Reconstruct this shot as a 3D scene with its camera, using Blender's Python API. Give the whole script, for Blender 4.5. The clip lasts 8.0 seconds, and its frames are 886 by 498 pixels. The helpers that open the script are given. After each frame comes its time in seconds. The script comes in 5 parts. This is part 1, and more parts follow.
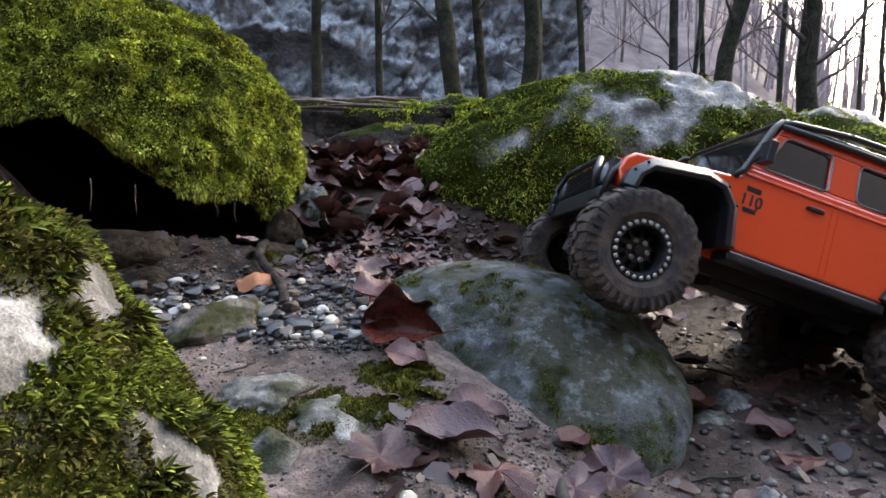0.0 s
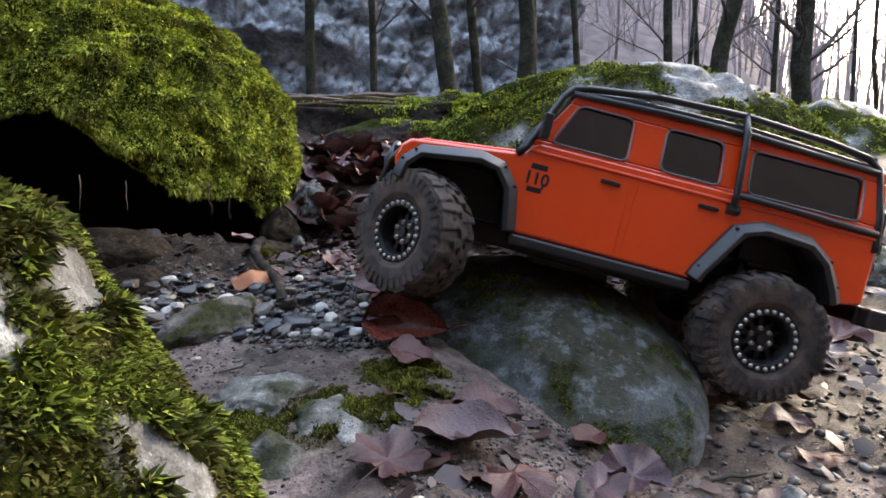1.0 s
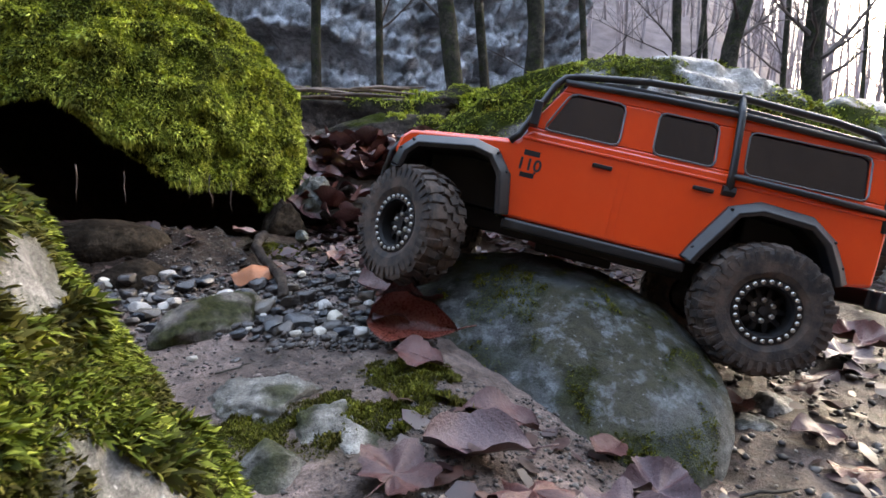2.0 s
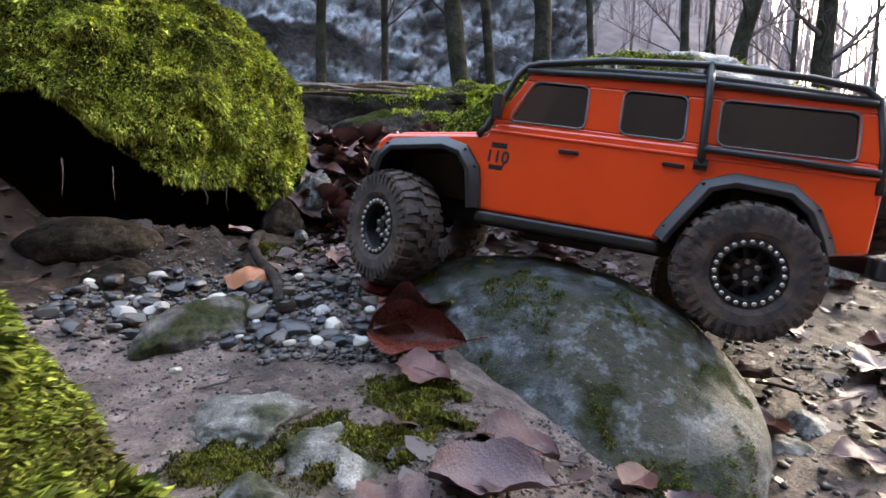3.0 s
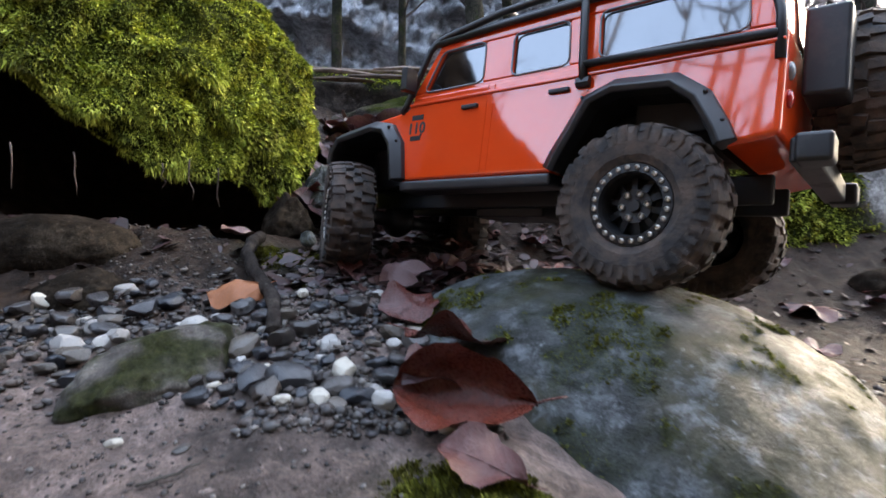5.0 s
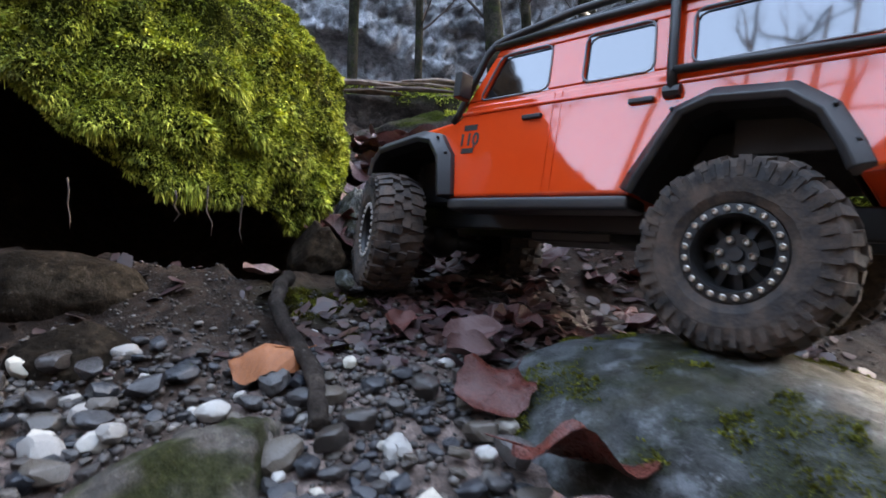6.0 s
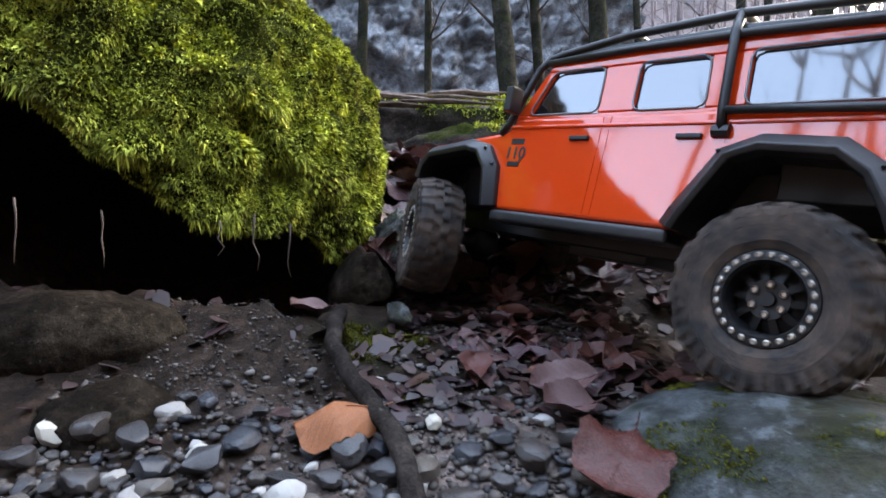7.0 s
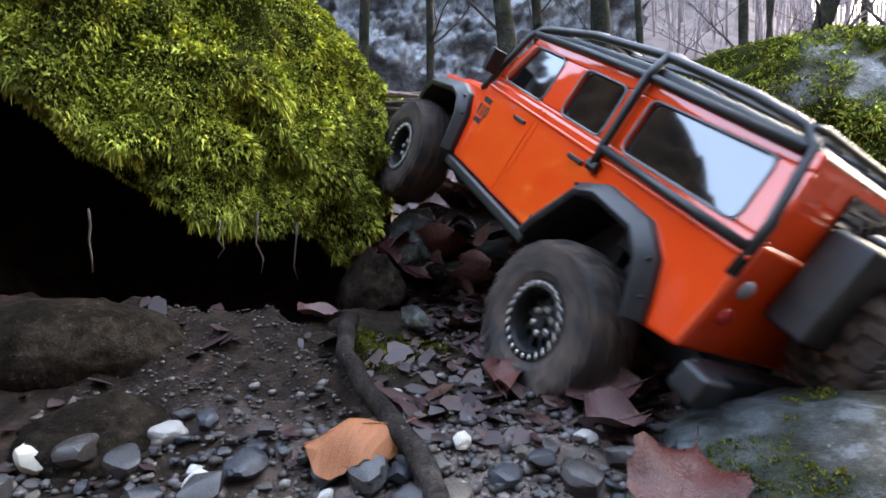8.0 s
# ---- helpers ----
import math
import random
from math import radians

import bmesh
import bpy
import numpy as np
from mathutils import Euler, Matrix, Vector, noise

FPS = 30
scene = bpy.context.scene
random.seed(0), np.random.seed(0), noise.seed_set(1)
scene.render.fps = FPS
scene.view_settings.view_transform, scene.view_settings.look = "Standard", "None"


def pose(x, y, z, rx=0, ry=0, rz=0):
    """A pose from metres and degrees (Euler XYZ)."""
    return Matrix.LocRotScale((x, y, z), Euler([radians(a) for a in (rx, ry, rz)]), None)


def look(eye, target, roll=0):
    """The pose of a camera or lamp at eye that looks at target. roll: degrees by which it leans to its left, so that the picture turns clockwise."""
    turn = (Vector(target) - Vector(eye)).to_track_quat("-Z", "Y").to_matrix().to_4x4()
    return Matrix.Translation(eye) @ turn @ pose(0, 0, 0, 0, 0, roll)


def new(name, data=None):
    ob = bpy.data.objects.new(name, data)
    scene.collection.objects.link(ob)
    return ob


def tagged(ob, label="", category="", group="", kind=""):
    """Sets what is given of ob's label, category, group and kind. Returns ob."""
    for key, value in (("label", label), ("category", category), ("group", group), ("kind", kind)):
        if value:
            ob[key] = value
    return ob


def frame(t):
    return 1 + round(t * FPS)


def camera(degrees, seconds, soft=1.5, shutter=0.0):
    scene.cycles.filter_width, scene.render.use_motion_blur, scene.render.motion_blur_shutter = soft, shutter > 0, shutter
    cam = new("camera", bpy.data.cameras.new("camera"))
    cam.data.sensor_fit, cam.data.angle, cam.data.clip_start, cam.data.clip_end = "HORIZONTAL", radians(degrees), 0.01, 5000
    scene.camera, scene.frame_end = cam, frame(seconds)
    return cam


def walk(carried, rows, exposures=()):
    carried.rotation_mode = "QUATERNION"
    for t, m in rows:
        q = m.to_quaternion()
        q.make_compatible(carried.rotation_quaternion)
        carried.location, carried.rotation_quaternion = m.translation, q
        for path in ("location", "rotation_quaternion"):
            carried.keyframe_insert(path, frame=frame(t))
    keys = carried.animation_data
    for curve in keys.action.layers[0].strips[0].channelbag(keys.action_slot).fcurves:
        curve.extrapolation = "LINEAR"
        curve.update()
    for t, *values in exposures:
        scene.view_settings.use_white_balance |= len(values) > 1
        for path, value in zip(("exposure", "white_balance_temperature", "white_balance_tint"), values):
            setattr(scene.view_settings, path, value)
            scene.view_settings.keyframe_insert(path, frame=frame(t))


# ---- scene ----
cam = camera(78.0, 8.0, soft=1.6, shutter=0.5)
# seconds, eye, degrees of pitch, roll and yaw
PATH = [
    (0, 0.0000, 0.0000, 0.2500, -8.00, 0.00, -4.10),
    (0.5, -0.0011, 0.0077, 0.2478, -7.95, -0.40, -4.47),
    (1, -0.0071, 0.0228, 0.2396, -8.02, -0.53, -4.54),
    (1.5, -0.0106, 0.0369, 0.2356, -8.22, -0.27, -4.37),
    (3, -0.0118, 0.0989, 0.2317, -8.40, 0.50, -3.74),
    (3.5, -0.0143, 0.1287, 0.2231, -8.45, 0.55, -3.34),
    (4, -0.0162, 0.1588, 0.2144, -8.66, 0.85, -2.84),
    (4.2, -0.0154, 0.1730, 0.2147, -8.82, 0.80, -2.71),
    (5.3, -0.0474, 0.2966, 0.2256, -8.59, 1.09, -1.89),
    (5.5, -0.0615, 0.3259, 0.2281, -8.06, 1.49, -1.73),
    (6, -0.0895, 0.3806, 0.2389, -7.44, 1.49, -1.43),
    (6.5, -0.1222, 0.4140, 0.2451, -6.86, 0.31, -1.19),
    (7, -0.1496, 0.4443, 0.2504, -6.45, 0.47, -0.77),
    (7.5, -0.1584, 0.4659, 0.2525, -6.19, -0.36, -0.28),
    (8, -0.1630, 0.4858, 0.2401, -5.94, -0.45, -0.39),
]
walk(cam, [(t, pose(x, y, z, 90 + p, 0, w) @ pose(0, 0, 0, 0, 0, r)) for t, x, y, z, p, r, w in PATH],
     exposures=[(0, 2.10), (1.5, 2.22), (3.5, 2.42), (5.5, 2.34), (8, 2.68)])

# ---- light: a bright hazy winter sky, low soft sun beyond the trees on the right ----
SUN_AZ, SUN_EL = 52.0, 24.0  # degrees clockwise from +y, and up
world = bpy.data.worlds.new("sky")
scene.world = world
world.use_nodes = True
wn = world.node_tree
sky = wn.nodes.new("ShaderNodeTexSky")
sky.sky_type = "NISHITA"
sky.sun_disc = False
sky.sun_elevation, sky.sun_rotation = radians(SUN_EL), radians(SUN_AZ)
sky.air_density, sky.dust_density, sky.ozone_density = 1.2, 5.0, 1.5
veil = wn.nodes.new("ShaderNodeMix")  # thin even cloud over the whole sky
veil.data_type, veil.blend_type = "RGBA", "ADD"
veil.inputs[0].default_value = 1.0
veil.inputs[7].default_value = (2.7, 3.3, 4.4, 1)
wn.links.new(sky.outputs[0], veil.inputs[6])
wn.links.new(veil.outputs[2], wn.nodes["Background"].inputs[0])
wn.nodes["Background"].inputs[1].default_value = 0.14
sun = new("sun", bpy.data.lights.new("sun", "SUN"))
sun.data.energy, sun.data.angle, sun.data.color = 0.12, radians(20), (1.0, 0.93, 0.84)
az, el = radians(SUN_AZ), radians(SUN_EL)
sun.matrix_basis = look((20 * math.sin(az), 20 * math.cos(az), 20 * math.tan(el)), (0, 0, 0))


# ---- materials ----
def material(name, base, rough=0.7, metal=0.0, coat=0.0):
    m = bpy.data.materials.new(name)
    m.use_nodes = True
    b = m.node_tree.nodes["Principled BSDF"]
    b.inputs["Base Color"].default_value = (*base, 1)
    b.inputs["Roughness"].default_value = rough
    b.inputs["Metallic"].default_value = metal
    b.inputs["Coat Weight"].default_value = coat
    b.inputs["Coat Roughness"].default_value = 0.04
    return m, m.node_tree, b


def noise_node(nt, scale, detail=6, rough=0.6, space="Object"):
    tc = nt.nodes.new("ShaderNodeTexCoord")
    n = nt.nodes.new("ShaderNodeTexNoise")
    n.inputs["Scale"].default_value = scale
    n.inputs["Detail"].default_value = detail
    n.inputs["Roughness"].default_value = rough
    nt.links.new(tc.outputs[space], n.inputs["Vector"])
    return n.outputs["Fac"]


def ramp(nt, fac, stops):
    r = nt.nodes.new("ShaderNodeValToRGB")
    e = r.color_ramp.elements
    while len(e) < len(stops):
        e.new(0.5)
    for k, (p, c) in zip(e, stops):
        k.position, k.color = p, (*c, 1)
    nt.links.new(fac, r.inputs[0])
    return r.outputs[0]


def mix(nt, fac, a, b, kind="MIX"):
    m = nt.nodes.new("ShaderNodeMix")
    m.data_type, m.blend_type = "RGBA", kind
    for sock, v in ((m.inputs[0], fac), (m.inputs[6], a), (m.inputs[7], b)):
        if isinstance(v, bpy.types.NodeSocket):
            nt.links.new(v, sock)
        elif isinstance(v, (int, float)):
            sock.default_value = v
        else:
            sock.default_value = (*v, 1)
    return m.outputs[2]


def bump(nt, b, *pairs):
    last = None
    for height, strength, dist in pairs:
        n = nt.nodes.new("ShaderNodeBump")
        n.inputs["Strength"].default_value = strength
        n.inputs["Distance"].default_value = dist
        nt.links.new(height, n.inputs["Height"])
        if last:
            nt.links.new(last, n.inputs["Normal"])
        last = n.outputs[0]
    nt.links.new(last, b.inputs["Normal"])


def attribute(nt, name):
    a = nt.nodes.new("ShaderNodeAttribute")
    a.attribute_name = name
    return a.outputs["Fac"]


def object_random(nt):
    return nt.nodes.new("ShaderNodeObjectInfo").outputs["Random"]


def island_random(nt):
    return nt.nodes.new("ShaderNodeNewGeometry").outputs["Random Per Island"]


def rock_material(name, dark, mid, light, scale=14.0, rough=0.6, wet=0.0, vein=None, flecks=0.5, humus_shade=False, tint=None, shine=0.4):
    """Limestone or silt: patches at three scales, pale flecks, and moss by the mesh's own mask."""
    m, nt, b = material(name, mid, rough)
    big = noise_node(nt, scale, 8, 0.68)
    fine = noise_node(nt, scale * 7, 8, 0.75)
    grain = noise_node(nt, scale * 45, 4, 0.7)
    c = ramp(nt, big, [(0.34, dark), (0.5, mid), (0.64, light)])
    c = mix(nt, 0.85, c, ramp(nt, fine, [(0.32, (0.10, 0.10, 0.10)), (0.5, (0.5, 0.5, 0.5)), (0.68, (0.88, 0.88, 0.88))]), "OVERLAY")
    c = mix(nt, 0.6, c, ramp(nt, grain, [(0.34, (0.18, 0.18, 0.18)), (0.66, (0.82, 0.82, 0.82))]), "OVERLAY")
    if tint:
        c = mix(nt, ramp(nt, noise_node(nt, scale * 0.55, 6, 0.6), [(0.44, (0, 0, 0)), (0.54, (0.95, 0.95, 0.95))]), c, mix(nt, 0.8, tint, ramp(nt, fine, [(0.32, (0.12,) * 3), (0.68, (0.85,) * 3)]), "OVERLAY"))
    if vein:
        c = mix(nt, ramp(nt, noise_node(nt, scale * 2.8, 8, 0.74), [(0.52, (0, 0, 0)), (0.62, (0.8, 0.8, 0.8))]), c, vein)
    if flecks:
        spots = ramp(nt, noise_node(nt, scale * 16, 5, 0.6), [(0.64, (0, 0, 0)), (0.70, (flecks,) * 3)])
        c = mix(nt, spots, c, tuple(min(0.7, 1.6 * v + 0.06) for v in light))
    # leaf mould's dark brown, which also stands for shade under the overhang
    if humus_shade:
        c = mix(nt, attribute(nt, "humus_shade"), c, ramp(nt, fine, [(0.3, (0.008, 0.005, 0.003)), (0.5, (0.024, 0.015, 0.010)), (0.72, (0.078, 0.050, 0.035))]))
    moss = attribute(nt, "moss")
    # undercoat near black, so that gaps between sprigs look shaded
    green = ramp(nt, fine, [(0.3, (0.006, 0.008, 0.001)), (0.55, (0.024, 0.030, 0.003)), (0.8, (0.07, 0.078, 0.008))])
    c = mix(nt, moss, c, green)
    nt.links.new(c, b.inputs["Base Color"])
    r = ramp(nt, fine, [(0.3, (rough - wet,) * 3), (0.7, (min(1, rough + 0.15),) * 3)])
    nt.links.new(mix(nt, moss, r, (0.9, 0.9, 0.9)), b.inputs["Roughness"])
    gloss = mix(nt, moss, (shine,) * 3, (0.05,) * 3)
    if humus_shade:
        gloss = mix(nt, attribute(nt, "humus_shade"), gloss, (0.12, 0.12, 0.12))
    nt.links.new(gloss, b.inputs["Specular IOR Level"])
    bump(nt, b, (big, 0.6, 0.2 / scale), (fine, 0.9, 0.06 / scale), (grain, 0.9, 0.018 / scale))
    return m


def varied(name, colours, rough=0.6, scale=60.0, per="object", bump_size=0.001, metal=0.0, coat=0.0, spread=0.35):
    """A surface whose pieces each take a shade of their own from the given colours."""
    m, nt, b = material(name, colours[0], rough, metal, coat)
    if rough > 0.7:
        b.inputs["Specular IOR Level"].default_value = 0.12
    rnd = object_random(nt) if per == "object" else island_random(nt)
    n = noise_node(nt, scale, 6, 0.65)
    stops = [((i + 0.0) / max(1, len(colours) - 1), c) for i, c in enumerate(colours)]
    c = ramp(nt, rnd, stops)
    lo, hi = 0.5 - spread, 0.5 + spread
    c = mix(nt, 0.8, c, ramp(nt, n, [(0.3, (lo,) * 3), (0.7, (hi,) * 3)]), "OVERLAY")
    nt.links.new(c, b.inputs["Base Color"])
    nt.links.new(ramp(nt, n, [(0.3, (max(0.05, rough - 0.15),) * 3), (0.7, (min(1, rough + 0.15),) * 3)]), b.inputs["Roughness"])
    bump(nt, b, (n, 0.5, bump_size))
    return m


def plain(name, base, rough, metal=0.0, coat=0.0, dirt=None, dirt_scale=25.0, amount=(0.5, 0.7), fine=0.0004):
    """A man-made surface with fine grain and dirt."""
    m, nt, b = material(name, base, rough, metal, coat)
    n = noise_node(nt, dirt_scale, 8, 0.7)
    g = noise_node(nt, 400, 3)
    c = mix(nt, 0.12, base, ramp(nt, n, [(0.3, (0.2, 0.2, 0.2)), (0.7, (0.8, 0.8, 0.8))]), "OVERLAY")
    if dirt:
        f = ramp(nt, n, [(amount[0], (0, 0, 0)), (amount[1], (1, 1, 1))])
        c = mix(nt, f, c, dirt)
        nt.links.new(mix(nt, f, (rough,) * 3, (0.9, 0.9, 0.9)), b.inputs["Roughness"])
    nt.links.new(c, b.inputs["Base Color"])
    if fine:
        bump(nt, b, (g, 0.25, fine))
    return m


SOIL = rock_material("wet_silt", (0.050, 0.037, 0.031), (0.160, 0.116, 0.097), (0.30, 0.225, 0.195), 9.0, 0.55, 0.15, humus_shade=True, shine=0.28)
BOULDER = rock_material("grey_limestone", (0.022, 0.022, 0.018), (0.062, 0.067, 0.066), (0.125, 0.138, 0.145), 12.0, 0.48, 0.22, vein=(0.20, 0.215, 0.225), flecks=0.8, tint=(0.045, 0.042, 0.022), shine=0.3)
PALE = rock_material("pale_limestone", (0.055, 0.050, 0.044), (0.18, 0.175, 0.165), (0.40, 0.40, 0.39), 22.0, 0.6, 0.1)
# darker than wet stone itself: overhang shade is put into the colour
DARK = rock_material("shade_dark_wet_stone", (0.007, 0.005, 0.003), (0.018, 0.013, 0.009), (0.046, 0.035, 0.024), 16.0, 0.8, 0.1, shine=0.05)
MUDSTONE = rock_material("brown_mudstone", (0.040, 0.033, 0.026), (0.092, 0.078, 0.064), (0.17, 0.15, 0.125), 18.0, 0.6, 0.1)
SLAB = rock_material("slab_stone", (0.075, 0.068, 0.056), (0.18, 0.168, 0.145), (0.34, 0.325, 0.295), 18.0, 0.55, 0.1)
CLIFF = rock_material("cliff_stone", (0.10, 0.10, 0.105), (0.30, 0.30, 0.315), (0.52, 0.52, 0.54), 1.3, 0.75, 0.1)
MOSS = varied("moss", [(0.085, 0.108, 0.018), (0.25, 0.29, 0.040), (0.46, 0.51, 0.068), (0.74, 0.78, 0.14)], 0.75, 20, "island", 0.0005, spread=0.42)
# under-pelt darker than the tufts: shade between them painted into its colour
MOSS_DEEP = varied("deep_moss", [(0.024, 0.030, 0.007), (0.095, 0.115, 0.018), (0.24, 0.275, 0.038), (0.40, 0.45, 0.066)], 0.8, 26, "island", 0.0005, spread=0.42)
def patchy(mat, scale, brown):
    """Old brown growth in patches among the green; its dark also stands for shade."""
    nt = mat.node_tree
    b = nt.nodes["Principled BSDF"]
    base = b.inputs["Base Color"].links[0].from_socket
    f = ramp(nt, noise_node(nt, scale, 5, 0.65), [(0.34, (0.85, 0.85, 0.85)), (0.46, (0, 0, 0))])
    nt.links.new(mix(nt, f, base, brown), b.inputs["Base Color"])


patchy(MOSS, 9.0, (0.12, 0.11, 0.020))
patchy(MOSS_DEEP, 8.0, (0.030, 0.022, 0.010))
MOSS_NEAR = varied("green_moss", [(0.022, 0.028, 0.005), (0.07, 0.085, 0.010), (0.13, 0.155, 0.018), (0.27, 0.30, 0.045)], 0.75, 24, "island", 0.0005, spread=0.42)
patchy(MOSS_NEAR, 24.0, (0.045, 0.034, 0.014))
MOSS_DRY = varied("old_moss", [(0.035, 0.033, 0.010), (0.085, 0.080, 0.018), (0.15, 0.14, 0.030)], 0.85, 30, "island", 0.0005)
MOSS_LOW = varied("low_moss", [(0.055, 0.058, 0.012), (0.13, 0.135, 0.020), (0.23, 0.23, 0.032)], 0.85, 30, "island", 0.0005)
BARK = varied("bark", [(0.045, 0.04, 0.035), (0.08, 0.072, 0.062)], 0.9, 9, "object", 0.02)
# paler than the near twigs: distance haze is put into the colour
HAZY_TWIG = varied("hazy_twig", [(0.16, 0.13, 0.125), (0.34, 0.275, 0.27), (0.24, 0.20, 0.20)], 0.9, 2, "island", 0.004)
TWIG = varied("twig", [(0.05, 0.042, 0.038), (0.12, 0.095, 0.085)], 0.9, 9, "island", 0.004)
LEAF = varied("wet_leaf", [(0.055, 0.020, 0.019), (0.10, 0.028, 0.020), (0.11, 0.058, 0.056), (0.065, 0.032, 0.038), (0.13, 0.038, 0.018)], 0.36, 45, "object", 0.002, spread=0.2)


def veined(mat, size=0.0004):
    """Side veins that leave the rib aslant, as fine relief."""
    nt = mat.node_tree
    b = nt.nodes["Principled BSDF"]
    tc = nt.nodes.new("ShaderNodeTexCoord")
    sep = nt.nodes.new("ShaderNodeSeparateXYZ")
    nt.links.new(tc.outputs["Object"], sep.inputs[0])
    def calc(op, a, c):
        m = nt.nodes.new("ShaderNodeMath")
        m.operation = op
        for k, v in enumerate((a, c)):
            if isinstance(v, (int, float)):
                m.inputs[k].default_value = v
            elif v is not None:
                nt.links.new(v, m.inputs[k])
        return m.outputs[0]
    aslant = calc("ADD", calc("MULTIPLY", calc("ABSOLUTE", sep.outputs[1], None), 0.9), sep.outputs[0])
    wave = calc("POWER", calc("ABSOLUTE", calc("SINE", calc("MULTIPLY", aslant, 30.0), None), None), 6.0)
    n = nt.nodes.new("ShaderNodeBump")
    n.inputs["Strength"].default_value, n.inputs["Distance"].default_value = 0.16, size
    nt.links.new(wave, n.inputs["Height"])
    old = b.inputs["Normal"].links[0].from_socket
    nt.links.new(old, n.inputs["Normal"])
    nt.links.new(n.outputs[0], b.inputs["Normal"])
    base = b.inputs["Base Color"].links[0].from_socket
    nt.links.new(mix(nt, calc("MULTIPLY", wave, 0.10), base, (0.22, 0.13, 0.10)), b.inputs["Base Color"])
    return mat


veined(LEAF)
LEAF_ORANGE = varied("orange_leaf", [(0.28, 0.088, 0.026), (0.33, 0.112, 0.034)], 0.5, 60, "object", 0.002, spread=0.2)
veined(LEAF_ORANGE, 0.0016)
PEBBLE = varied("pebble", [(0.012, 0.014, 0.019), (0.030, 0.032, 0.038), (0.055, 0.044, 0.036), (0.014, 0.018, 0.026), (0.10, 0.082, 0.064), (0.024, 0.026, 0.031), (0.042, 0.034, 0.029)], 0.30, 70, "object", 0.0005)
PEBBLE_WHITE = varied("white_pebble", [(0.24, 0.22, 0.20), (0.42, 0.40, 0.37), (0.5, 0.45, 0.36)], 0.5, 90, "object", 0.0008, spread=0.3)
GRIT = varied("grit", [(0.016, 0.015, 0.016), (0.042, 0.034, 0.028), (0.075, 0.058, 0.048), (0.026, 0.024, 0.026), (0.18, 0.16, 0.14)], 0.6, 80, "island", 0.0004)
MOULD = varied("leaf_mould", [(0.014, 0.007, 0.007), (0.036, 0.013, 0.012), (0.022, 0.012, 0.015), (0.055, 0.022, 0.014), (0.034, 0.022, 0.020)], 0.5, 90, "island", 0.0006)
# lightened in colour so that the far slope looks hazy
HAZY_LITTER = varied("hazy_litter", [(0.15, 0.12, 0.115), (0.23, 0.185, 0.18), (0.18, 0.145, 0.142)], 0.9, 1.4, "object", 0.05)
ORANGE = plain("orange_paint", (0.76, 0.060, 0.004), 0.5, 0, 0.9, (0.16, 0.09, 0.06), 30.0, (0.72, 1.1), 0)
ORANGE.node_tree.nodes["Principled BSDF"].inputs["Coat IOR"].default_value = 1.9
ORANGE.node_tree.nodes["Principled BSDF"].inputs["Specular IOR Level"].default_value = 0.05
BLACK = plain("black_plastic", (0.014, 0.015, 0.017), 0.42, 0, 0.0, (0.07, 0.058, 0.05), 28.0, (0.55, 0.85))
RUBBER = plain("muddy_rubber", (0.020, 0.019, 0.019), 0.75, 0, 0.0, (0.10, 0.072, 0.055), 60.0, (0.38, 0.62), 0.004)
RIM = plain("black_rim", (0.009, 0.009, 0.010), 0.5, 0, 0, (0.024, 0.020, 0.018), 45.0, (0.5, 0.8))
STEEL = plain("bolt_steel", (0.55, 0.52, 0.47), 0.35, 0.9, 0, (0.10, 0.085, 0.07), 300.0, (0.55, 0.7), 0)
GREY_METAL = plain("grey_roof", (0.030, 0.037, 0.043), 0.32, 0.0, 0.3, (0.10, 0.09, 0.08), 20.0, (0.55, 0.9), 0)
GLASS = plain("tinted_glass", (0.05, 0.056, 0.066), 0.04, 0.92, 0.9, (0.10, 0.09, 0.08), 18.0, (0.66, 1.4), 0)
GLASS.node_tree.nodes["Principled BSDF"].inputs["Coat IOR"].default_value = 2.1
LAMP = plain("lamp_lens", (0.22, 0.23, 0.25), 0.1, 0, 0.5, None, 20, (0.5, 0.7), 0)
RED_LENS = plain("red_lens", (0.4, 0.01, 0.01), 0.15, 0, 0.5, None, 20, (0.5, 0.7), 0)
SEAL = plain("window_seal", (0.16, 0.16, 0.165), 0.25, 0, 0.3, None, 20, (0.5, 0.7), 0)


# ---- mesh helpers ----
def mesh_ob(name, bm, mat, parent=None, label="", smooth=True):
    me = bpy.data.meshes.new(name)
    bm.normal_update()
    bm.to_mesh(me)
    bm.free()
    me.materials.append(mat)
    if smooth:
        me.shade_smooth()
    ob = new(name, me)
    if parent:
        ob.parent = parent
    if label:
        ob["label"] = label
    return ob


def part(name, bm, mat, parent, label="", smooth=False, bevel=0.0):
    ob = mesh_ob(name, bm, mat, parent, label, smooth)
    if bevel:
        mod = ob.modifiers.new("edge", "BEVEL")
        mod.width, mod.segments, mod.limit_method, mod.angle_limit = bevel, 3, "ANGLE", radians(35)
        ob.data.shade_smooth()
        w = ob.modifiers.new("weighted", "WEIGHTED_NORMAL")
        w.keep_sharp = True
    return ob


